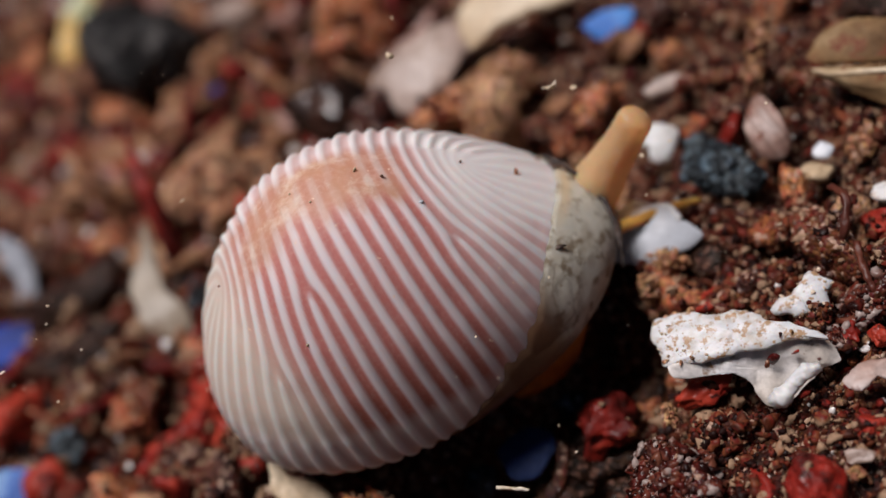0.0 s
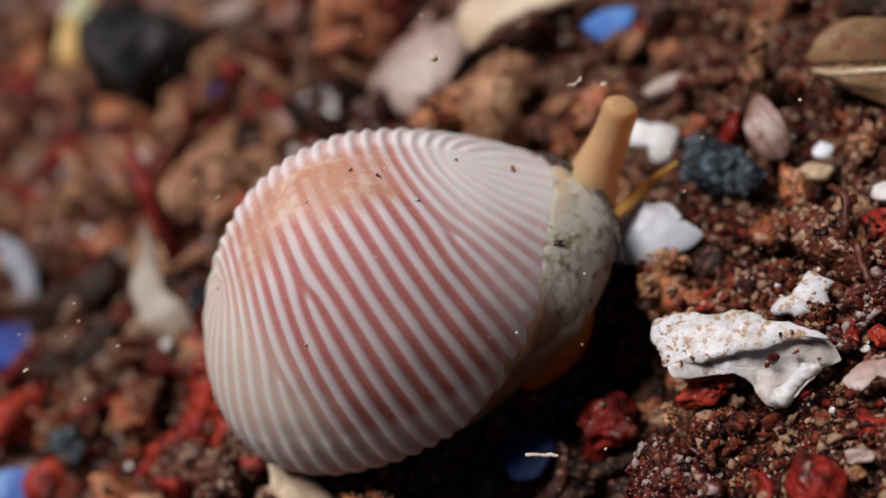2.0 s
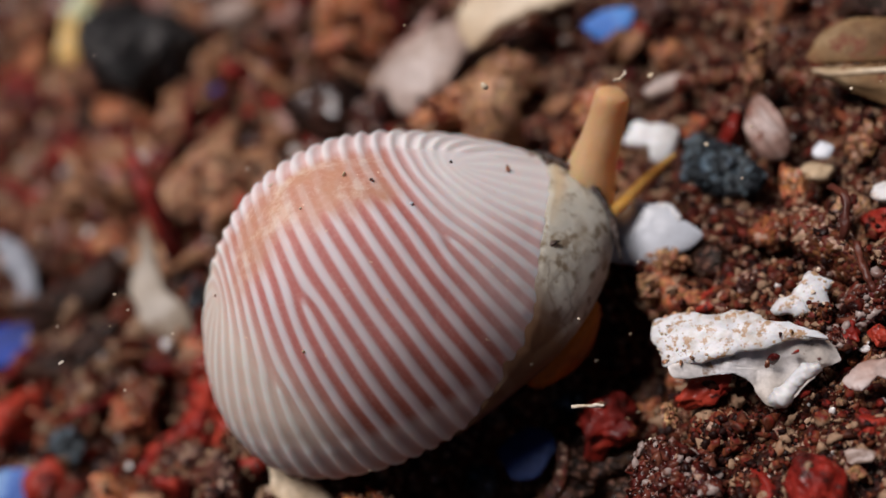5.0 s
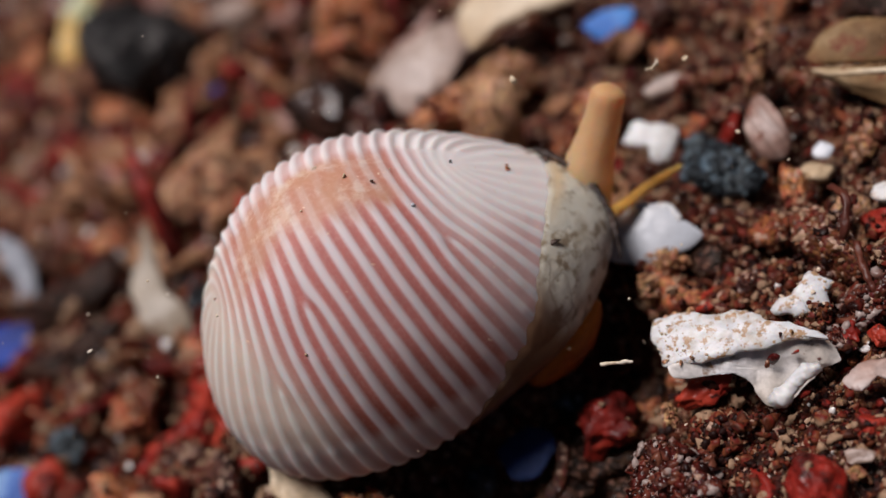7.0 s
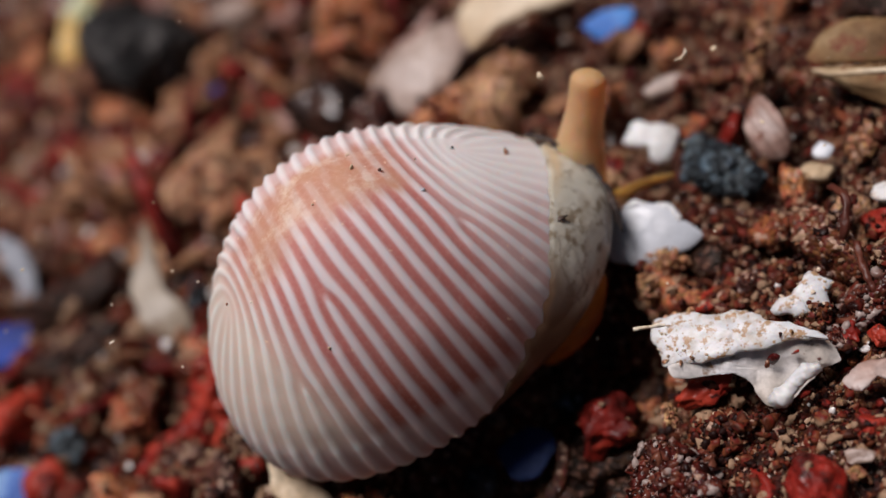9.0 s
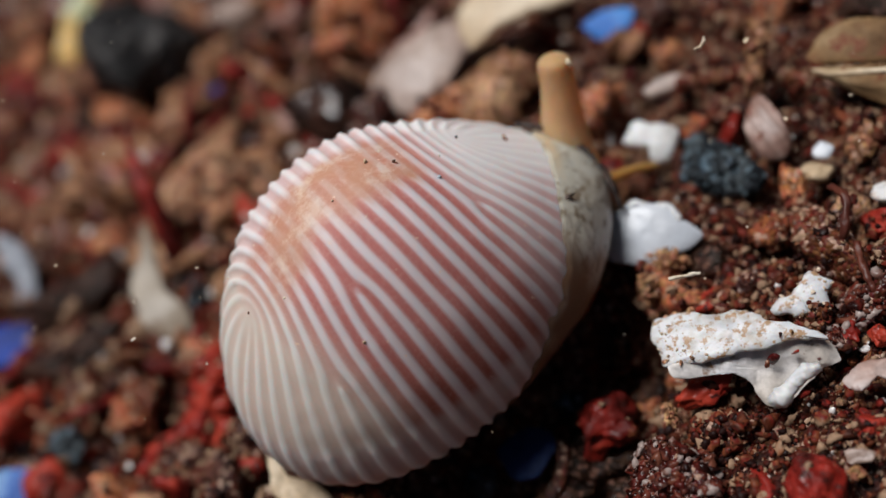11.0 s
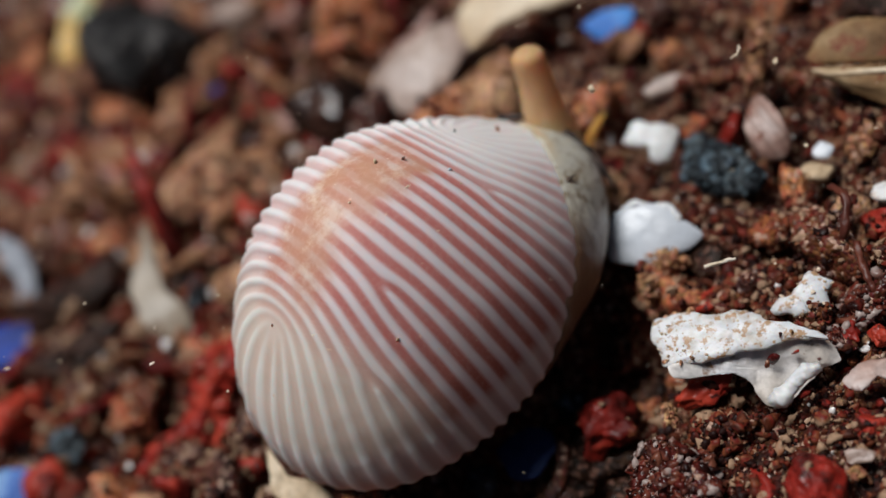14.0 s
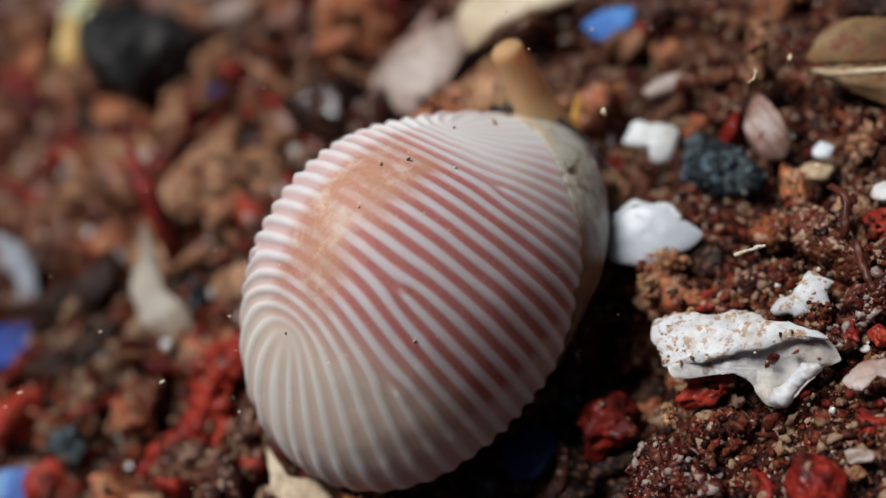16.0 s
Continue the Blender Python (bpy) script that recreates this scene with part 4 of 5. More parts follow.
stone("stone", (8.345, -7.294, 0.098), (0.293, 0.335, 0.265), RED, "small red pebble lying in the sand", 35, turn=-25, category="pebble")
stone("stone", (8.847, -7.855, 0.096), (0.289, 0.33, 0.261), RED, "small red pebble lying in the sand", 36, turn=-25, category="pebble")
stone("stone", (10.115, -2.736, 0.141), (0.423, 0.893, 0.707), RUST, "upright dull rust stone", 37, turn=-25, category="stone", crust=25)
stone("stone", (11.011, -2.584, 0.109), (0.49, 0.373, 0.296), CREAM, "cream rounded pebble lying in the sand", 38, turn=-25, category="pebble")
stone("stone", (10.912, -5.145, 0.144), (0.432, 0.493, 0.391), RED, "red stone lying in the sand", 39, turn=-25, category="stone", crust=7)
stone("stone", (10.851, 6.846, 0.112), (0.375, 0.383, 0.303), RED, "small red pebble lying in the sand", 40, turn=-25, category="pebble", crust=7)
stone("stone", (10.06, 6.997, 0.132), (0.435, 0.452, 0.358), TAN, "pale tan pebble lying in the sand", 41, turn=-25, category="pebble", crust=45)
stone("stone", (9.501, 5.295, 0.083), (0.287, 0.285, 0.225), RED, "small red pebble lying in the sand", 42, turn=-25, category="pebble")
stone("stone", (9.043, -0.19, 0.264), (0.931, 0.907, 0.718), BLACK, "rough blue black granular stone", 43, turn=-25, category="stone", crust=520, grit=(0.04, 0.13))
stone("stone", (8.94, -3.395, 0.193), (0.723, 0.661, 0.523), RUST, "rough orange brown stone", 44, turn=-25, category="stone", crust=31)
stone("stone", (2.617, -8.062, 0.250), (1.35, 1.15, 0.8), PINK, "pink granular conglomerate stone", 45, turn=-25, category="stone", crust=1000, grit=(0.05, 0.2))
stone("stone", (4.371, -7.800, 0.250), (0.95, 0.75, 0.6), BROWN, "brown granular stone of cemented sand", 46, turn=-25, category="stone", crust=420, grit=(0.05, 0.2))
stone("stone", (9.631, -4.47, 0.262), (0.785, 1.076, 0.852), BROWN, "dark brown stone in shade", 47, turn=-25, category="stone", crust=122)
stone("stone", (11.051, 3.423, 0.148), (0.833, 0.508, 0.402), BROWN, "brown sandy lump lying in the sand", 48, turn=-25, category="stone", crust=61)
stone("stone", (10.645, 1.245, 0.207), (0.798, 0.71, 0.562), BROWN, "brown sandy stone lying in the sand", 49, turn=-25, category="stone", crust=82)
stone("stone", (7.071, -9.733, 0.138), (0.496, 0.472, 0.374), RED, "small red stone lying in the sand", 50, turn=-25, category="stone", crust=7)
stone("stone", (9.462, 1.489, 0.166), (0.499, 0.57, 0.451), RUST, "pinkish orange pebble lying in the sand", 51, turn=-25, category="pebble", crust=25)
stone("stone", (-9.745, 25.859, 0.231), (1.332, 0.791, 0.627), RED, "dull red stone lying in the sand", 52, turn=-25, category="stone", crust=19)
stone("stone", (-10.552, 28.891, 0.334), (1.223, 1.144, 0.906), RED, "dull red stone lying in the sand", 53, turn=-25, category="stone", crust=25)
stone("stone", (-9.499, 21.543, 0.251), (1.254, 0.86, 0.681), RED, "dull red stone lying in the sand", 54, turn=-25, category="stone", crust=19)
stone("stone", (5.241, 15.745, 0.23), (0.689, 1.313, 1.04), RED, "bright red stone lying in the sand", 55, turn=-25, category="stone", crust=16)
stone("stone", (0.208, 22.979, 0.239), (1.152, 0.819, 0.649), GREY, "pale grey pebble lying in the sand", 56, turn=-25, category="stone")
stone("stone", (-1.086, 15.939, 0.169), (1.151, 0.579, 0.458), RED, "dull red stone lying in the sand", 57, turn=-25, category="stone", crust=12)
stone("stone", (-2.615, 19.379, 0.089), (0.436, 0.304, 0.241), BLUE, "small blue pebble lying in the sand", 58, turn=-25, category="pebble")
stone("stone", (-3.323, 12.599, 0.439), (2.086, 1.506, 1.192), TAN, "broad pinkish tan sandstone", 76, turn=-25, category="stone", crust=420)
stone("stone", (-6.346, 12.929, 0.293), (1.54, 1.006, 0.796), TAN, "pinkish tan sandstone behind the cowrie", 77, turn=-25, category="stone", crust=260)
stone("stone", (-8.53, 14.48, 0.271), (1.353, 0.928, 0.734), RUST, "rusty tan stone lying in the sand", 78, turn=-25, category="stone", crust=83)
stone("stone", (1.966, 20.378, 0.33), (1.236, 1.13, 0.895), RUST, "rusty brown stone lying in the sand", 79, turn=-25, category="stone", crust=92)
stone("stone", (-11.354, 19.086, 0.274), (1.453, 0.941, 0.745), TAN, "pale tan stone lying in the sand", 80, turn=-25, category="stone", crust=162)
stone("stone", (-6.825, 21.752, 0.285), (1.511, 0.979, 0.775), RUST, "rust orange stone lying in the sand", 81, turn=-25, category="stone", crust=97)
# four dark stones added to stand in for the shade below the shell
stone("stone", (-0.116, -1.258, -2.06), (0.647, 0.48, 0.38), BROWN, "dark stone added for the cowrie's shade", 82, turn=-25, category="stone", crust=55)
stone("stone", (1.702, -2.339, -2.074), (0.537, 0.434, 0.343), BLACK, "black stone added for the cowrie's shade", 83, turn=-25, category="stone", crust=6)
stone("stone", (4.09, -2.104, -2.02), (0.541, 0.836, 0.662), BROWN, "dark brown upright stone added for shade", 85, turn=-25, category="stone", crust=65)
stone("stone", (-1.524, -2.841, -2.064), (0.688, 0.465, 0.368), BLACK, "black stone added for the cowrie's shade", 86, turn=-25, category="stone", crust=6)
# near-black stones put in so that the hollow reads as shadow
stone("stone", (1.109, -4.633, -1.969), (0.934, 0.792, 0.627), UMBER, "dark brown stone added for the hollow's shade", 84, turn=-25, category="stone")
stone("stone", (2.121, -5.099, -2.031), (0.686, 0.579, 0.458), UMBER, "dark brown stone added for the hollow's shade", 87, turn=-25, category="stone")
stone("stone", (1.817, -6.034, -2.054), (0.7, 0.5, 0.396), UMBER, "dark brown stone added for the hollow's shade", 89, turn=-25, category="stone")
stone("stone", (3.762, -3.816, -2.047), (0.613, 0.525, 0.416), UMBER, "dark brown stone added for the hollow's shade", 90, turn=-25, category="stone")
stone("stone", (0.23, -4.959, -2.051), (0.747, 0.512, 0.406), UMBER, "dark brown stone added for the hollow's shade", 91, turn=-25, category="stone")
# added dark stone, its colour stands in for shade in this corner
stone("stone", (16.18, 1.462, 0.214), (1.034, 0.733, 0.581), UMBER, "dark stone added for the corner's deep shade", 88, turn=-25, category="stone")
stone("stone", (-8.868, 32.576, 0.438), (1.753, 1.503, 1.19), TAN, "pale brown stone lying in the sand", 60, turn=-25, category="stone", crust=270)
stone("stone", (0.035, 19.775, 0.294), (1.469, 1.007, 0.797), BROWN, "brown stone lying in the sand", 61, turn=-25, category="stone", crust=215)
stone("stone", (6.142, 5.334, 0.218), (0.961, 0.747, 0.591), BROWN, "brown stone behind the shell", 62, turn=-25, category="stone", crust=104)
stone("stone", (6.228, -2.365, 0.500), (0.46, 0.4, 0.4), TAN, "crumb of cemented sand beside the pearly chip", 63, turn=-25, category="pebble", crust=190, grit=(0.04, 0.13))
stone("stone", (3.671, -6.222, 0.08), (0.16, 0.36, 0.34), TAN, "crumb of cemented sand", 64, turn=-25, category="pebble", crust=60, grit=(0.03, 0.09))
stone("stone", (-6.396, 8.9, 0.109), (0.327, 0.795, 0.629), BLACK, "black mussel fragment lying in the sand", 65, turn=-25, category="stone", crust=6)
stone("stone", (6.855, 2.134, 0.144), (0.469, 0.495, 0.392), RED, "small dull red stone", 66, turn=-25, category="stone", crust=7)
stone("stone", (12.407, -2.742, 0.141), (0.489, 0.484, 0.383), TAN, "tan pebble lying in the sand", 67, turn=-25, category="pebble", crust=45)
stone("stone", (7.946, -7.109, 0.108), (0.382, 0.37, 0.293), PINK, "pinkish grain lump lying in the sand", 68, turn=-25, category="pebble", crust=130)
stone("stone", (4.78, -6.254, 0.13), (0.751, 0.446, 0.353), RED, "dark red stone under the fragment", 69, turn=-25, category="stone", crust=7)
stone("stone", (6.148, -10.383, 0.059), (0.216, 0.201, 0.159), TAN, "pale tan pebble lying in the sand", 70, turn=-25, category="pebble")
# dark body in place of a hollow, its darkness is in the colour
stone("stone", (7.157, -2.941, 0.150), (0.85, 0.5, 0.45), UMBER, "dark brown rounded stone standing in for a hollow", 92, rough=0.1, turn=-25, category="stone")
stone("stone", (8.009, -6.562, 0.400), (0.5, 0.42, 0.36), BROWN, "dark brown crumb of cemented sand", 93, turn=-25, category="pebble", crust=160, grit=(0.04, 0.12))
stone("stone", (9.076, -7.001, 0.200), (0.6, 0.5, 0.35), PINK, "lump of clear grey quartz grains", 94, turn=-25, category="stone", crust=170, grit=(0.06, 0.2))
fragment = tagged(new("shell_fragment"), "broken white shell fragment stained with brown sand", "shell fragment")
fragment.matrix_basis = at(6.00, -6.22, 0)
part("outer_face", shard_mesh("outer_face", [(-2.01, 0.52), (-1.91, 0.72), (-1.45, 0.76), (-0.83, 0.73), (-0.33, 0.60), (0.17, 0.67), (0.55, 0.58), (0.80, 0.41), (1.32, 0.20), (1.62, 0.05), (2.02, -0.14), (2.18, -0.33), (1.86, -0.21), (1.38, -0.24), (1.00, -0.34), (0.51, -0.40), (0.07, -0.44), (-0.60, -0.55), (-1.04, -0.56), (-1.72, -0.60), (-1.87, -0.33), (-1.96, 0.04)], 0.26, STAINED, lambda x, y: 0.25 * (1 - x * x / 6) - 0.35 * np.clip(y - 0.2, 0, None) + 0.03 * fbm(x * 3, y * 3, 1.0, 4), 2, 0.07), fragment, "pitted white outer face", at(0.000, 0.000, 1.150, 17.55, 5.76, -32.01))
stain = np.random.default_rng(18)
spots = np.column_stack([stain.uniform(-1.9, 0.2, 170), stain.uniform(-0.5, 0.65, 170)])
spots = spots[stain.random(170) < np.clip(0.95 - 0.45 * (spots[:, 0] + 1.9), 0.1, 1)]
spots = np.column_stack([spots, 0.12 + 0.25 * (1 - spots[:, 0] ** 2 / 6) - 0.35 * np.clip(spots[:, 1] - 0.2, 0, None)])
gv, gf = grains_on(stain, spots, 0.010, 0.045, 2)
tagged(part("crust", mesh_of("crust", gv, gf, DUST), fragment, "tan sand grains stuck to it", at(0.000, 0.000, 1.150, 17.55, 5.76, -32.01)), kind="stuff")
part("inner_face", shard_mesh("inner_face", [(-2.01, -0.02), (-1.38, 0.25), (-0.41, 0.52), (0.61, 0.71), (1.45, 0.86), (1.82, 0.67), (2.12, 0.22), (1.67, 0.01), (1.52, -0.21), (1.07, -0.66), (0.57, -0.93), (0.30, -0.88), (0.06, -0.47), (-0.21, -0.26), (-0.46, -0.15), (-1.22, -0.23), (-1.90, -0.33)], 0.14, BEIGE, lambda x, y: 0.08 * fbm(x * 2, y * 2, 5.0, 4) - 0.1 * np.exp(-((x - 0.6) ** 2 + (y - 0.2) ** 2) / 0.5), 2, 0.05), fragment, "greyish beige hollow inner face", at(-0.092, -0.684, 0.750, 40.54, 16.73, -33.26))
part("worn_edge", tube_mesh("worn_edge", [(-0.34, -1.784, 0.75), (-0.047, -1.917, 0.85), (0.333, -1.881, 0.95), (0.683, -1.902, 1.1), (1.054, -2.03, 1.15)], (0.1, 0.27, 0.2, 0.17, 0.2, 0.1), CHALK, 16, 40, 0.16, 6), fragment, "chalky white worn edge")
part("grit_crumb", mesh_of("grit_crumb", stone_shape(60, 2, 7, 0.2)[0] * 0.081, stone_shape(60, 2, 7, 0.2)[1], RED), fragment, "", at(0.47, -1.02, 1.00))
part("grit_crumb", mesh_of("grit_crumb", stone_shape(61, 2, 7, 0.2)[0] * 0.072, stone_shape(61, 2, 7, 0.2)[1], RUST), fragment, "", at(0.22, -1.01, 1.00))
part("grit_crumb", mesh_of("grit_crumb", stone_shape(62, 2, 7, 0.2)[0] * 0.045, stone_shape(62, 2, 7, 0.2)[1], RED), fragment, "", at(0.95, -1.24, 1.00))
part("grit_crumb", mesh_of("grit_crumb", stone_shape(63, 2, 7, 0.2)[0] * 0.090, stone_shape(63, 2, 7, 0.2)[1], BROWN), fragment, "", at(-0.98, 0.14, 1.00))
part("grit_crumb", mesh_of("grit_crumb", stone_shape(64, 2, 7, 0.2)[0] * 0.081, stone_shape(64, 2, 7, 0.2)[1], TAN), fragment, "", at(-1.13, 0.11, 1.35))
part("grit_crumb", mesh_of("grit_crumb", stone_shape(65, 2, 7, 0.2)[0] * 0.144, stone_shape(65, 2, 7, 0.2)[1], TAN), fragment, "", at(-0.76, 1.47, 1.35))
part("grit_crumb", mesh_of("grit_crumb", stone_shape(66, 2, 7, 0.2)[0] * 0.135, stone_shape(66, 2, 7, 0.2)[1], TAN), fragment, "", at(-0.39, 1.31, 1.35))
part("grit_crumb", mesh_of("grit_crumb", stone_shape(67, 2, 7, 0.2)[0] * 0.108, stone_shape(67, 2, 7, 0.2)[1], TAN), fragment, "", at(-1.39, 1.12, 1.35))
part("grit_crumb", mesh_of("grit_crumb", stone_shape(68, 2, 7, 0.2)[0] * 0.054, stone_shape(68, 2, 7, 0.2)[1], RED), fragment, "", at(1.10, -1.99, 1.35))
part("grit_crumb", mesh_of("grit_crumb", stone_shape(69, 2, 7, 0.2)[0] * 0.063, stone_shape(69, 2, 7, 0.2)[1], TAN), fragment, "", at(-1.06, 1.28, 1.35))
part("grit_crumb", mesh_of("grit_crumb", stone_shape(70, 2, 7, 0.2)[0] * 0.054, stone_shape(70, 2, 7, 0.2)[1], TAN), fragment, "", at(-0.98, 0.74, 1.35))
part("grit_crumb", mesh_of("grit_crumb", stone_shape(71, 2, 7, 0.2)[0] * 0.072, stone_shape(71, 2, 7, 0.2)[1], TAN), fragment, "", at(-1.37, 1.34, 1.35))
part("grit_crumb", mesh_of("grit_crumb", stone_shape(72, 2, 7, 0.2)[0] * 0.081, stone_shape(72, 2, 7, 0.2)[1], TAN), fragment, "", at(-1.38, 0.65, 1.35))
part("grit_crumb", mesh_of("grit_crumb", stone_shape(73, 2, 7, 0.2)[0] * 0.063, stone_shape(73, 2, 7, 0.2)[1], TAN), fragment, "", at(-1.40, 0.22, 1.35))
part("grit_crumb", mesh_of("grit_crumb", stone_shape(74, 2, 7, 0.2)[0] * 0.072, stone_shape(74, 2, 7, 0.2)[1], TAN), fragment, "", at(-1.69, 0.49, 1.35))
part("grit_crumb", mesh_of("grit_crumb", stone_shape(75, 2, 7, 0.2)[0] * 0.036, stone_shape(75, 2, 7, 0.2)[1], BROWN), fragment, "", at(-0.32, 0.69, 1.35))
part("grit_crumb", mesh_of("grit_crumb", stone_shape(76, 2, 7, 0.2)[0] * 0.045, stone_shape(76, 2, 7, 0.2)[1], TAN), fragment, "", at(0.36, -0.30, 1.35))
part("grit_crumb", mesh_of("grit_crumb", stone_shape(77, 2, 7, 0.2)[0] * 0.027, stone_shape(77, 2, 7, 0.2)[1], BROWN), fragment, "", at(-0.04, -0.15, 1.35))
part("grit_crumb", mesh_of("grit_crumb", stone_shape(78, 2, 7, 0.2)[0] * 0.036, stone_shape(78, 2, 7, 0.2)[1], BROWN), fragment, "", at(0.86, -0.77, 1.35))
part("grit_crumb", mesh_of("grit_crumb", stone_shape(79, 2, 7, 0.2)[0] * 0.045, stone_shape(79, 2, 7, 0.2)[1], TAN), fragment, "", at(1.10, -0.90, 1.35))
part("grit_crumb", mesh_of("grit_crumb", stone_shape(80, 2, 7, 0.2)[0] * 0.090, stone_shape(80, 2, 7, 0.2)[1], TAN), fragment, "", at(-0.98, 1.54, 1.35))
shard("shell_fragment", at(4.511, 10.581, 0.900, 16.56, 8.23, -30.85), [(-1.99, -0.44), (-0.84, 0.67), (0.83, 1.51), (2.24, 1.79), (2.47, 0.91), (1.54, -0.01), (0.86, -1.06), (0.05, -2.03), (-1.23, -1.53)], 0.4, GREY, "broad greyish rose shell fragment", relief=dome(0.9, 3.6), seed=3, jitter=0.05, crust=60, upto=9)
shard("shell_fragment", at(8.116, 9.245, 1.400, 17.24, 6.57, -31.63), [(-2.26, 0.03), (-1.80, 1.08), (0.63, 1.22), (2.65, 0.47), (1.57, -0.01), (-0.51, -0.41), (-1.72, -1.05)], 0.4, CREAM, "long pale cream shell fragment", relief=dome(0.6, 4.0), seed=4, jitter=0.06, crust=60, upto=9)
shard("shell_fragment", at(-7.373, 9.178, 0.800, 24.10, 22.96, -26.39), [(-0.75, 2.52), (-0.29, 1.62), (0.32, 0.10), (1.16, -0.84), (1.13, -1.59), (0.29, -1.66), (-0.53, -0.99), (-0.93, 0.17), (-0.78, 1.42)], 0.25, DRAB, "pointed greyish beige shell splinter standing in sand", relief=dome(0.4, 2.5), seed=5, jitter=0.08)
shard("shell_fragment", at(-12.445, 15.094, 0.600, 24.90, 26.59, -24.57), [(-1.05, 1.89), (-0.04, 1.45), (0.65, 0.01), (0.71, -1.42), (0.22, -1.53), (-0.01, -0.11), (-0.71, 0.77)], 0.25, DIM, "curved pale shell strip", seed=6, jitter=0.05)
shard("shell_chip", at(-13.438, 12.308, 0.400, 14.25, 17.39, -27.54), [(-1.08, 0.59), (0.51, 0.84), (0.78, 0.22), (0.36, -0.63), (-0.82, -0.90)], 0.2, BLUE, "deep blue mussel chip", seed=7, jitter=0.05)
shard("shell_chip", at(-14.203, 5.557, 0.500, 15.19, 21.93, -26.33), [(-0.81, 0.46), (0.24, 0.59), (0.78, 0.21), (0.44, -0.45), (-0.64, -0.60)], 0.18, AZURE, "bright pale blue shell chip", seed=8, jitter=0.05)
shard("shell_fragment", at(-5.624, -1.673, 0.800, 21.55, 22.30, -26.57), [(-0.87, 1.05), (-0.46, 0.38), (0.46, 0.15), (0.95, -0.44), (-0.13, -0.66), (-0.75, -0.12)], 0.3, CREAM, "cream shell splinter under the cowrie", seed=9, jitter=0.05)
shard("mussel_chip", at(0.087, -3.850, -1.000, 18.55, 12.84, -29.88), [(-0.83, 0.05), (-0.46, 0.46), (0.10, 0.72), (0.64, 0.55), (0.76, 0.09), (0.24, -0.67), (-0.44, -0.68)], 0.12, SHADED_BLUE, "blue mussel shell chip with shade in its colour", relief=dome(0.15, 1.0), seed=10, jitter=0.02)
shard("shell_splinter", at(0.583, -4.500, -1.400, 18.13, 11.99, -30.08), [(-0.05, 0.83), (0.26, 0.42), (0.17, -0.38), (-0.12, -0.88), (-0.40, -0.78), (-0.06, -0.09)], 0.16, BROWN, "thin brownish shell splinter", seed=11, jitter=0.03)
shard("shell_chip", at(8.298, 1.610, 0.700, 30.00, 8.00, -33.00), [(-0.86, 0.02), (-0.7, 0.35), (-0.51, 0.6), (-0.29, 0.63), (0.2, 0.46), (0.72, 0.31), (0.79, 0.11), (0.62, -0.42), (0.36, -0.73), (0.06, -0.76), (-0.09, -0.54), (-0.11, -0.19), (-0.51, -0.14)], 0.3, CHALK, "thick white shell chip", relief=dome(0.2, 1.2), seed=12, jitter=0.05)
pearly = shard("shell_chip", at(6.310, -1.603, 0.800, 30.00, 8.00, -33.00), [(-1.19, -0.56), (-1.17, 0.11), (-1.06, 0.67), (-0.73, 0.84), (-0.4, 0.95), (0.06, 0.87), (0.52, 0.81), (0.8, 0.4), (1.1, 0.21), (1.38, -0.1), (1.05, -0.42), (0.65, -0.57), (-0.13, -0.78), (-0.68, -0.73)], 0.22, PEARL, "smooth pearly white shell chip", relief=dome(0.35, 1.8), seed=13, jitter=0.015, rough=0.012)
part("worn_rim", tube_mesh("worn_rim", [(-0.75, 0.81, 0.27), (-0.39, 0.90, 0.27), (0.07, 0.82, 0.27), (0.50, 0.74, 0.27), (0.82, 0.35, 0.27)], (0.06, 0.13, 0.06, 0.12, 0.1), CHALK, 12, 40, 0.3, 9), pearly, "bright chalky white rim")
shard("ribbed_shell", at(10.880, -0.685, 0.700, 26.56, 6.81, -35.34), [(-0.52, 0.70), (-0.20, 0.96), (0.27, 0.40), (0.59, -0.43), (0.35, -0.96), (-0.31, -0.83), (-0.63, -0.13)], 0.25, ROSE, "small ribbed brownish rose bivalve shell", relief=lambda x, y: 0.45 * (1 - (x * x + y * y) / 1.4) + 0.05 * np.sin(16 * x + 10 * y), seed=14, jitter=0.03)
bivalve = tagged(new("bivalve_shell"), "dull open bivalve shell with a pale rim", "bivalve shell")
bivalve.matrix_basis = at(14.16, -0.51, 0)
part("upper_valve", shard_mesh("upper_valve", [(-1.32, -0.29), (-1.02, 0.34), (-0.23, 0.71), (0.82, 0.60), (1.81, 0.17), (1.83, -0.87), (0.53, -0.71)], 0.2, DUSK, dome(0.7, 2.6), 15, 0.04), bivalve, "upper half of an open greyish bivalve shell", at(0.000, 0.000, 1.000, 20.98, 2.46, -34.74))
part("lower_valve", shard_mesh("lower_valve", [(-1.58, 0.44), (-0.36, 0.47), (1.54, 0.29), (1.51, -0.89), (0.35, -0.69), (-0.38, -0.32)], 0.22, DUSK, dome(0.5, 2.6), 16, 0.04), bivalve, "lower brownish half of an open bivalve shell", at(-0.362, -0.958, 0.600, 34.11, 6.99, -38.84))
part("rim", tube_mesh("rim", [(-1.387, 0.17, 1.3), (-1.262, -0.546, 1.5), (-0.844, -1.286, 1.7), (-0.06, -2.152, 1.7), (0.523, -2.741, 1.6)], (0.05, 0.08, 0.09, 0.08, 0.07), CREAM, 10, 40, 0.2, 4), bivalve, "pale cream rim")
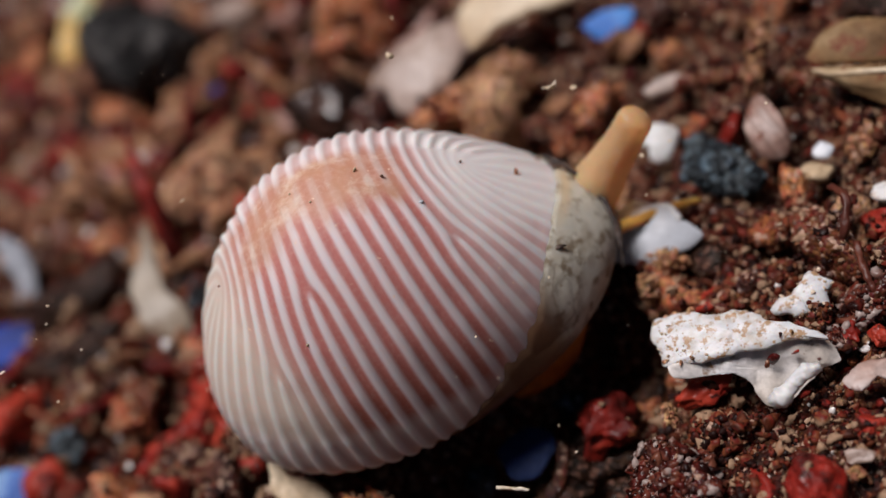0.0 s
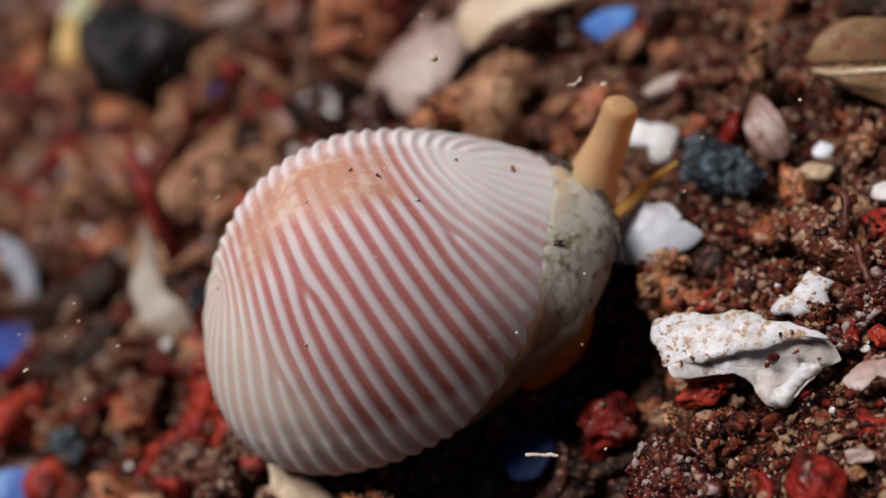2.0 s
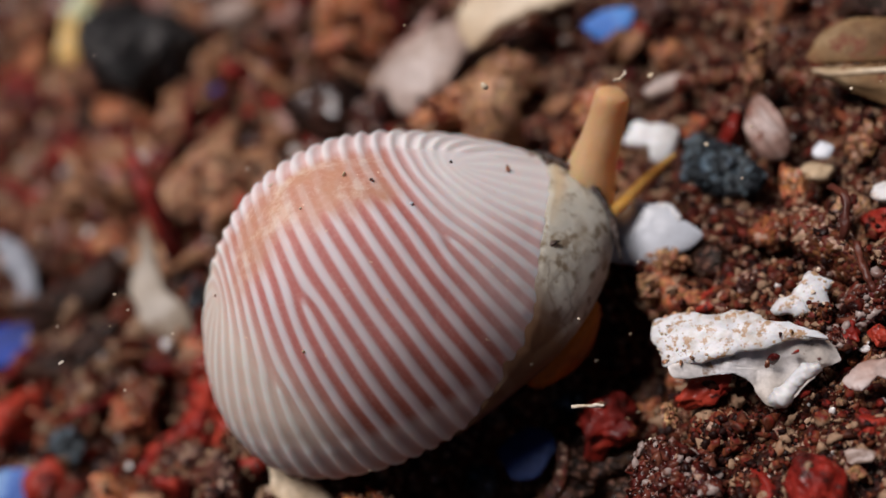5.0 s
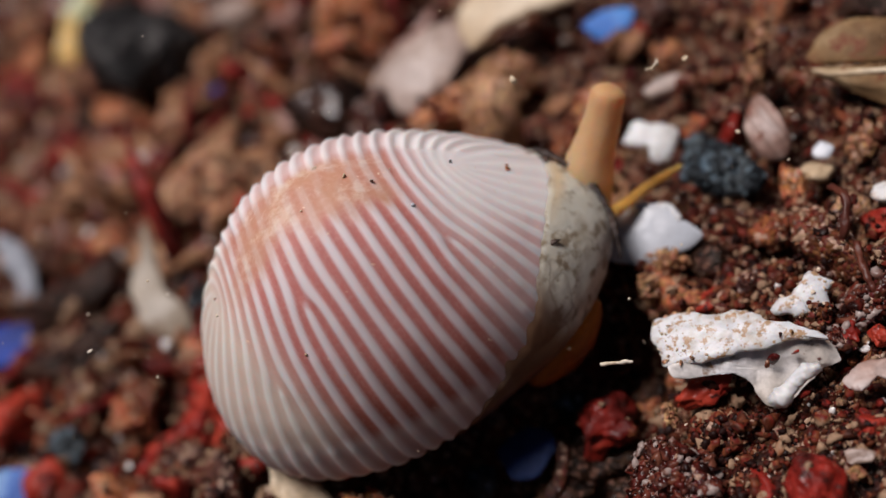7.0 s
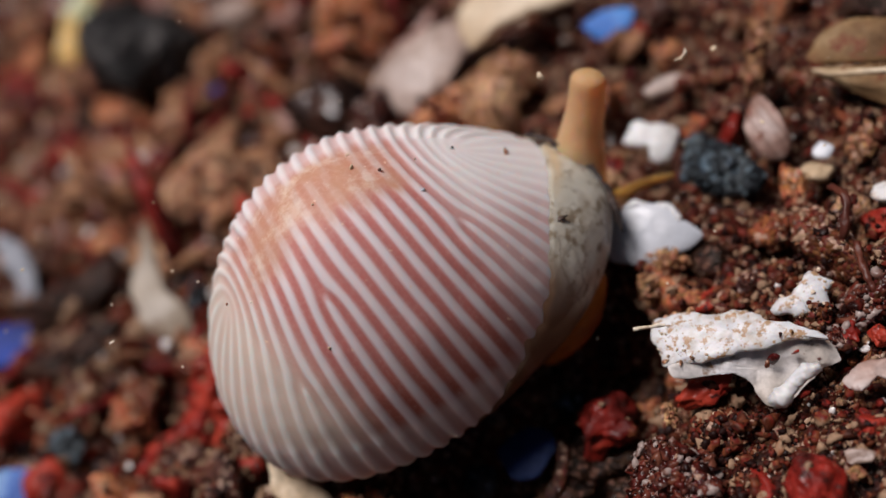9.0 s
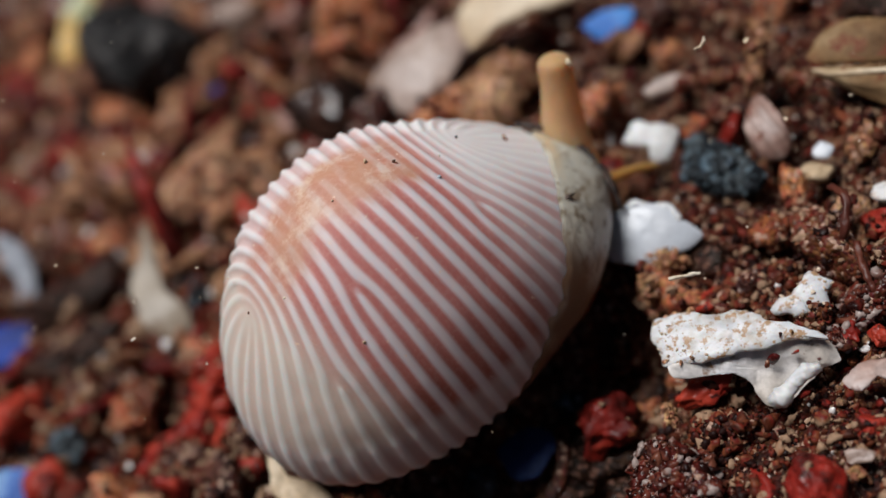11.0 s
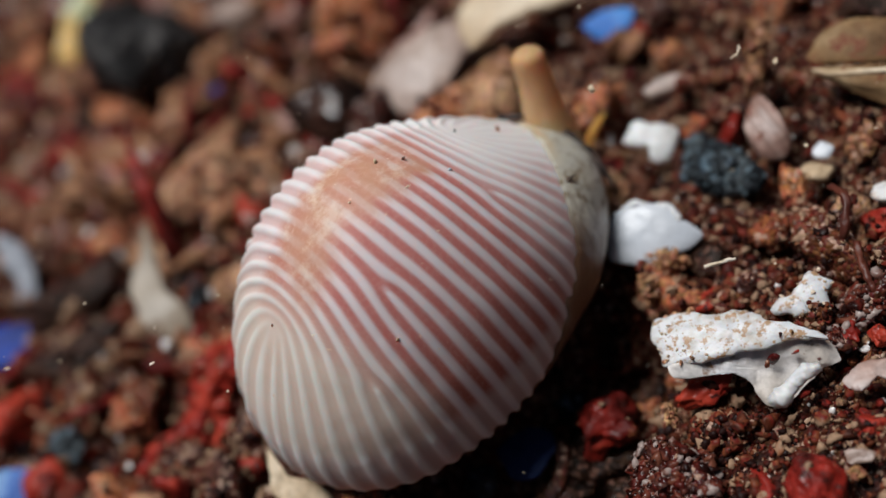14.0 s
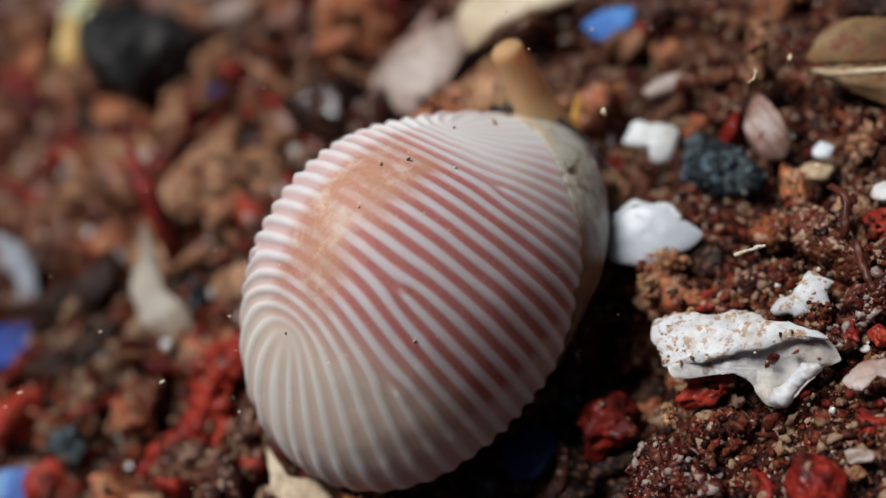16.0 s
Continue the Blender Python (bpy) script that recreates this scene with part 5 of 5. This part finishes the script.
shard("shell_chip", at(10.116, 7.582, 0.600, 24.84, 8.78, -33.62), [(-0.80, 0.03), (-0.25, 0.44), (0.85, 0.49), (0.86, -0.18), (-0.13, -0.59)], 0.2, SKY_BLUE, "bright blue shell chip", seed=17, jitter=0.05)
shard("shell_chip", at(9.793, 3.473, 0.600, 23.32, 7.45, -33.66), [(-0.60, -0.10), (-0.05, 0.33), (0.70, 0.26), (0.47, -0.18), (-0.36, -0.32)], 0.2, GREY, "greyish white shell chip", seed=18, jitter=0.05)
shard("shell_chip", at(11.435, -2.281, 0.500, 21.43, 3.86, -34.39), [(-0.28, 0.01), (-0.05, 0.24), (0.29, 0.09), (0.17, -0.23), (-0.18, -0.20)], 0.15, PEARL, "small bluish white chip", seed=19, jitter=0.03)
shard("shell_chip", at(11.620, -4.433, 0.300, 20.35, 2.60, -34.38), [(-0.26, -0.04), (-0.09, 0.21), (0.33, 0.19), (0.27, -0.30), (-0.11, -0.24)], 0.18, CHALK, "white shell chip on the sand", seed=20, jitter=0.04)
shard("shell_fragment", at(8.049, -5.982, 0.550, 24.00, 5.00, -33.00), [(-0.77, -0.18), (-0.48, 0.08), (-0.18, 0.24), (0.07, 0.39), (0.34, 0.59), (0.55, 0.51), (0.74, 0.13), (0.63, -0.22), (0.36, -0.45), (-0.06, -0.52), (-0.39, -0.42), (-0.62, -0.34)], 0.3, STAINED, "weathered off white shell fragment", relief=dome(0.35, 1.2), seed=21, jitter=0.12, crust=25, upto=9)
shard("shell_fragment", at(7.641, -9.114, 0.500, 12.87, 1.96, -31.07), [(-0.58, 0.20), (-0.04, 0.57), (0.72, 0.59), (0.73, -0.11), (0.28, 0.21), (-0.14, -0.12)], 0.12, ROSE, "pinkish grey shell fragment", relief=dome(0.3, 1.4), seed=22, jitter=0.05)
shard("shell_flake", at(-6.780, 28.483, 1.200, 38.82, 28.75, -22.06), [(-0.72, -1.32), (-0.56, 0.25), (-0.04, 1.83), (1.02, 2.12), (0.74, 0.80), (0.41, -0.51), (-0.02, -1.57)], 0.25, GOLD, "yellow green iridescent shell flake", seed=23, jitter=0.08)
shard("shell_chip", at(8.008, -8.204, 0.400, 13.41, 2.11, -31.29), [(-1.06, -1.51), (-0.72, -1.41), (-0.49, -1.58), (-0.66, -1.88), (-1.01, -1.84)], 0.15, TAN, "tan shell crumb on the sand", seed=24, jitter=0.04)
shard("shell_chip", at(6.485, -10.123, 0.300, 14.84, 3.15, -31.66), [(-0.31, 0.03), (0.07, 0.08), (0.39, -0.04), (0.28, -0.19), (-0.15, -0.22)], 0.08, GREY, "small white shell chip", seed=25, jitter=0.05)
crusted(thing("sandy_stalk", tube_mesh("sandy_stalk", [(0, 0, 0), (0.05, 0.08, 0.45), (-0.05, 0.1, 0.8), (0.1, 0.2, 1.1)], (0.2, 0.16, 0.18, 0.14), BROWN, 12, 40, 0.35, 7), at(5.304, -3.058, -0.100), "dark stalk crusted with grey sand", "worm tube"), 150, 7, TAN, 0.04, 0.1)
thing("weed_stalk", tube_mesh("weed_stalk", [(0.935, 1.087, 1.4), (0.88, 0.355, 1.6), (0.333, -0.184, 1.2), (0, 0, 0.4)], (0.09, 0.11, 0.1, 0.07), WEED, 12, 40, 0.35, 0), at(9.53, -5.31, 0), "dark red stalk of seaweed", "seaweed")
thing("weed_stalk", tube_mesh("weed_stalk", [(0.484, 1.441, 1), (0.059, 0.493, 0.9), (0, 0, 0.5)], (0.09, 0.1, 0.07), WEED, 12, 40, 0.35, 1), at(9.43, -7.28, 0), "red stalk of seaweed", "seaweed")
crusted(thing("sandy_stalk", tube_mesh("sandy_stalk", [(1.316, 1.468, 1.8), (0.797, 0.746, 1.5), (0.121, 0.201, 1), (0, 0, 0.4)], (0.22, 0.3, 0.24, 0.2), TAN, 12, 40, 0.35, 2), at(11.38, 0.61, 0), "stalk crusted with sand", "worm tube"), 120, 2, TAN)
crusted(thing("sandy_stalk", tube_mesh("sandy_stalk", [(-2.724, 2.91, 0.7), (-1.861, 2.076, 0.9), (-1.02, 1.274, 0.8), (0, 0, 0.6)], (0.2, 0.24, 0.2, 0.16), BROWN, 12, 40, 0.35, 3), at(12.90, 0.01, 0), "brown stick lying on sand", "stick"), 90, 3, GRAIN)
thing("sandy_stalk", tube_mesh("sandy_stalk", [(-1.316, -1.569, 0.6), (-0.752, -1.167, 1.1), (0, 0, 0.8)], (0.14, 0.16, 0.1), WEED, 12, 40, 0.35, 4), at(4.72, 9.61, 0), "reddish stalk behind the shell", "seaweed")


# ---------------------------------------------------------------- drifting grit
FACING = VIEW.to_3x3().to_4x4()
RIGHT, DOWN = Vector((0.82, -0.39, -0.42)), Vector((-0.57, -0.56, -0.60))
SWAY = [(0, 0.00, 0.00), (0.5, 0.17, -0.08), (1, 0.43, -0.43), (1.5, 0.60, -0.47), (2, 0.80, -0.08), (2.5, 1.04, -0.17), (3, 1.23, -0.43), (3.5, 1.46, -0.34), (4, 1.62, -0.28), (6.5, 2.76, -0.64), (7, 2.99, -0.74), (7.5, 3.17, -0.81), (8, 3.37, -0.92), (8.5, 3.55, -1.01), (9, 3.74, -1.04), (11.5, 4.60, -1.10), (12, 4.78, -0.89), (12.5, 4.93, 0.00), (13, 4.96, 0.49), (13.5, 5.07, -0.06), (14, 5.10, -0.31), (14.5, 5.18, 0.17), (15, 5.19, 0.49), (15.5, 5.30, 0.35), (16, 5.44, 0.31)]
TRAIL_A = [(0, 6.02, -0.20, 6.16), (0.5, 6.18, -0.22, 6.14), (1, 6.50, -0.12, 6.25), (1.5, 6.65, -0.15, 6.22), (2, 6.60, -0.41, 5.94), (2.5, 6.83, -0.45, 5.89), (3, 7.08, -0.42, 5.93), (3.5, 7.19, -0.54, 5.79), (4, 7.27, -0.65, 5.67), (6.5, 8.31, -0.89, 5.42), (7, 8.46, -0.93, 5.37), (7.5, 8.62, -0.96, 5.34), (8, 8.84, -0.99, 5.30), (8.5, 9.03, -1.03, 5.27), (9, 9.21, -1.08, 5.22), (11.5, 9.92, -1.10, 5.19), (12, 10.03, -1.15, 5.13), (13, 9.91, -1.79, 4.44), (14, 10.40, -1.57, 4.68), (15, 10.01, -2.07, 4.15), (16, 10.40, -2.08, 4.13)]
TRAIL_B = [(0, 6.43, -0.43, 5.91), (0.5, 6.61, -0.46, 5.88), (1, 7.00, -0.37, 5.98), (1.5, 7.17, -0.39, 5.95), (2, 7.11, -0.69, 5.64), (2.5, 7.35, -0.73, 5.59), (3, 7.64, -0.69, 5.64), (3.5, 7.77, -0.81, 5.51), (4, 7.86, -0.90, 5.41), (6.5, 8.96, -1.13, 5.15), (7, 9.18, -1.13, 5.15), (7.5, 9.37, -1.18, 5.11), (8, 9.56, -1.21, 5.07), (8.5, 9.76, -1.23, 5.05), (9, 9.91, -1.28, 5.00), (11.5, 10.88, -1.53, 4.72), (12, 10.97, -1.65, 4.59), (13, 10.49, -2.42, 3.76), (14, 11.02, -2.08, 4.13), (15, 10.64, -2.55, 3.62), (16, 11.38, -2.17, 4.03)]
TRAIL_C = [(0, 3.09, 1.81, 8.34), (1.5, 3.91, 1.63, 8.13), (2.5, 4.03, 1.03, 7.49), (3.5, 4.32, 0.75, 7.18), (4, 4.40, 0.63, 7.06), (6.5, 5.13, 0.28, 6.68), (7, 5.31, 0.24, 6.64), (7.5, 5.48, 0.18, 6.57), (8, 5.64, 0.13, 6.52), (8.5, 5.80, 0.10, 6.48), (9, 5.93, 0.03, 6.41), (11.5, 6.84, -0.08, 6.29), (12, 6.87, -0.24, 6.12), (12.5, 6.50, -0.79, 5.53), (13, 6.30, -1.04, 5.26), (13.5, 6.66, -0.78, 5.53), (14, 6.81, -0.66, 5.66), (14.5, 6.61, -0.94, 5.37), (15, 6.49, -1.20, 5.08), (15.5, 6.62, -1.12, 5.17), (16, 6.73, -1.11, 5.18)]
TRAIL_D = [(0, -0.53, -6.74, 2.04), (0.5, -0.26, -6.64, 2.15), (1, 0.28, -6.43, 2.37), (1.5, 0.54, -6.41, 2.40), (2, 0.50, -6.57, 2.23), (2.5, 0.82, -6.50, 2.30), (3, 1.21, -6.36, 2.45), (3.5, 1.38, -6.41, 2.40), (4, 1.59, -6.41, 2.40), (6.5, 2.89, -6.11, 2.73), (7, 3.22, -6.04, 2.80), (7.5, 3.57, -6.02, 2.82), (8, 3.79, -5.93, 2.91), (8.5, 4.10, -5.87, 2.98), (9, 4.35, -5.87, 2.99), (11.5, 5.97, -5.48, 3.41), (12, 6.06, -5.58, 3.30), (12.5, 5.68, -5.95, 2.90), (13, 5.63, -6.09, 2.74), (13.5, 6.16, -5.90, 2.95), (14, 6.61, -5.67, 3.20), (14.5, 6.60, -5.81, 3.05), (15, 6.69, -5.91, 2.94), (16, 7.36, -5.78, 3.08)]


def grit_bit(name, me, label):
    return tagged(new(name, me), label, "drifting particle", "particles drifting in the water")


curl = grit_bit("sand_flake", tube_mesh("sand_flake", [(-0.22, -0.1, 0), (-0.06, -0.06, 0.02), (0.06, 0.02, 0), (0.1, 0.16, 0.02)], (0.025, 0.042, 0.03, 0.038, 0.018), FLOAT, 8, 26, 1.1, 3), "curled pale flake drifting in the water")
wedge = grit_bit("sand_flake", mesh_of("sand_flake", stone_shape(71, 2, 6, 0.2)[0] * np.array((0.045, 0.08, 0.035)), ICO[2][1], FLOAT, False), "small pale wedge drifting in the water")
disc = grit_bit("sand_flake", mesh_of("sand_flake", stone_shape(72, 3, 9, 0.1)[0] * np.array((0.12, 0.11, 0.05)), ICO[3][1], FLOAT), "round pale flake drifting in the water")
stick = grit_bit("straw_stick", tube_mesh("straw_stick", [(-0.4, 0.02, 0), (0, 0, 0), (0.38, -0.03, 0)], (0.04, 0.046, 0.042, 0.048, 0.036), FLOAT, 8, 26, 0.5, 5), "straw coloured stick drifting in the water")
SPECKS = []
rng = np.random.default_rng(77)
for k in range(120):
    r = 0.012 * (4.0 ** (rng.random() ** 1.6))
    v, f = stone_shape(500 + k, 2, 7, 0.25)
    SPECKS.append((grit_bit("floating_speck", mesh_of("floating_speck", v * np.array((r, r * 0.8, r * 0.7)), f, FLOAT, False), "tiny pale speck drifting in the water"),
                   rng.uniform(-17, 9), rng.uniform(-8.5, 5.5), rng.uniform(27, 34), rng.uniform(0.7, 1.25)))



def motions():
    walk(snail, [(0, at(-0.313, 0.170, 0.273, 3.35, 2.41, -6.27)),
                 (0.5, at(-0.285, 0.104, 0.288, 3.07, 1.74, -5.87)),
                 (1, at(-0.285, 0.087, 0.302, 2.92, 1.64, -5.57)),
                 (1.5, at(-0.275, 0.109, 0.281, 2.62, 1.42, -5.64)),
                 (2, at(-0.259, 0.136, 0.262, 2.55, 1.23, -5.77)),
                 (2.5, at(-0.263, 0.142, 0.265, 2.54, 1.17, -5.76)),
                 (3, at(-0.274, 0.135, 0.304, 2.79, 1.05, -5.52)),
                 (3.5, at(-0.308, 0.110, 0.327, 2.94, 0.99, -5.75)),
                 (4, at(-0.286, 0.110, 0.309, 2.95, 0.55, -5.74)),
                 (6.5, at(-0.242, 0.102, 0.272, 3.24, -0.62, -5.51)),
                 (7, at(-0.248, 0.134, 0.353, 4.36, -0.36, -4.88)),
                 (7.5, at(-0.216, 0.089, 0.353, 4.09, -0.55, -3.54)),
                 (8, at(-0.166, 0.082, 0.381, 3.92, -0.63, -2.47)),
                 (8.5, at(-0.103, 0.108, 0.401, 4.41, -0.67, -0.34)),
                 (9, at(-0.045, 0.127, 0.415, 4.64, -0.55, 2.00)),
                 (11.5, at(0.172, 0.176, 0.316, 6.21, -0.44, 12.53)),
                 (12, at(0.216, 0.204, 0.285, 6.42, -0.59, 13.98)),
                 (12.5, at(0.311, 0.217, 0.258, 6.62, -1.44, 15.04)),
                 (13, at(0.295, 0.301, 0.204, 7.11, -1.40, 16.43)),
                 (13.5, at(0.294, 0.312, 0.189, 7.49, -1.47, 17.77)),
                 (14, at(0.308, 0.280, 0.212, 7.80, -1.55, 18.98)),
                 (14.5, at(0.340, 0.288, 0.215, 8.27, -1.66, 20.06)),
                 (15, at(0.370, 0.320, 0.204, 8.54, -2.00, 21.05)),
                 (15.5, at(0.398, 0.345, 0.214, 9.05, -2.45, 21.78)),
                 (16, at(0.474, 0.397, 0.230, 9.85, -3.51, 22.10))])
    lobe = Vector((2.95, -2.72, 0.87)) * MM
    walk(head, [(t, Matrix.Translation(lobe + Vector((dx, dy, dz)) * MM) @ pose(0, 0, 0, 0, -18, 12)) for t, dx, dy, dz in
                ((0, -0.35, 0.15, -0.25), (3.5, 0.0, 0.0, 0.0), (6.5, 0.1, -0.1, 0.0), (9.2, 0.1, 0.0, 0.05), (11.3, 0.0, 0.5, 0.0), (13, -0.4, 0.9, 0.0), (16, -0.9, 1.3, -0.1))])
    walk(siphon, [(0, at(5.826, 0.215, 2.290, 5.78, 41.39, 0.00)),
                  (0.7, at(5.826, 0.215, 2.290, 3.67, 39.68, 0.00)),
                  (1.5, at(5.826, 0.215, 2.290, 2.25, 37.29, 0.00)),
                  (2.5, at(5.826, 0.215, 2.290, -1.22, 38.23, 0.00)),
                  (3.5, at(5.826, 0.215, 2.290, -4.84, 39.19, 0.00)),
                  (6.5, at(5.826, 0.215, 2.290, -9.07, 39.88, 0.00)),
                  (7.5, at(5.826, 0.215, 2.290, -7.44, 36.80, 0.00)),
                  (8.5, at(5.826, 0.215, 2.290, -3.30, 32.27, 0.00)),
                  (9, at(5.826, 0.215, 2.290, -2.33, 28.88, 0.00)),
                  (11.5, at(5.826, 0.215, 2.290, -12.56, 19.86, 0.00)),
                  (12, at(5.826, 0.215, 2.290, -13.53, 19.58, 0.00)),
                  (12.5, at(5.826, 0.215, 2.290, -10.20, 18.27, 0.00)),
                  (13, at(5.826, 0.215, 2.290, -9.68, 17.71, 0.00)),
                  (14, at(5.826, 0.215, 2.290, -11.17, 14.68, 0.00)),
                  (15, at(5.826, 0.215, 2.290, -17.56, 14.34, 0.00)),
                  (15.5, at(5.826, 0.215, 2.290, -17.78, 13.13, 0.00)),
                  (16, at(5.826, 0.215, 2.290, -17.11, 10.27, 0.00))])
    walk(tentacle, [(0, at(5.483, -0.935, 2.045, 174.24, 68.53, 180.00)),
                  (0.7, at(5.483, -0.935, 2.045, 165.83, 74.93, 180.00)),
                  (1.5, at(5.483, -0.935, 2.045, 159.32, 76.33, 180.00)),
                  (2.5, at(5.483, -0.935, 2.045, 156.98, 80.52, 180.00)),
                  (3.5, at(5.483, -0.935, 2.045, 157.31, 84.83, 180.00)),
                  (6.5, at(5.483, -0.935, 2.045, 161.93, 75.28, 180.00)),
                  (7.5, at(5.483, -0.935, 2.045, 166.73, 71.28, 180.00)),
                  (8.5, at(5.483, -0.935, 2.045, 170.05, 61.44, 180.00)),
                  (9, at(5.483, -0.935, 2.045, 170.02, 54.44, 180.00)),
                  (11.5, at(5.483, -0.935, 2.045, 174.68, 49.73, 180.00)),
                  (12, at(5.483, -0.935, 2.045, 167.09, 51.96, 180.00)),
                  (12.5, at(5.483, -0.935, 2.045, 160.45, 51.85, 180.00)),
                  (13, at(5.483, -0.935, 2.045, 157.28, 57.00, 180.00)),
                  (14, at(5.483, -0.935, 2.045, 153.40, 63.19, 180.00)),
                  (15, at(5.483, -0.935, 2.045, 151.53, 63.46, 180.00)),
                  (16, at(5.483, -0.935, 2.045, 146.24, 65.85, 180.00))])
    for bit, trail, start, end in ((curl, TRAIL_A, -10, 25), (wedge, TRAIL_B, 0, 60), (disc, TRAIL_C, 20, -30), (stick, TRAIL_D, 0, 22)):
        walk(bit, [(t, at(x, y, z) @ FACING @ pose(0, 0, 0, 0, 0, start + (end - start) * t / 16)) for t, x, y, z in trail])
    for bit, x, y, depth, pace in SPECKS:
        base = Vector((1.38, -24.19, 25.88)) + Vector((0.0000, 0.7337, -0.6794)) * depth + RIGHT * x + DOWN * y
        walk(bit, [(t, Matrix.Translation((base + RIGHT * (dx * pace) + DOWN * (dy * pace)) * MM)) for t, dx, dy in SWAY])


motions()
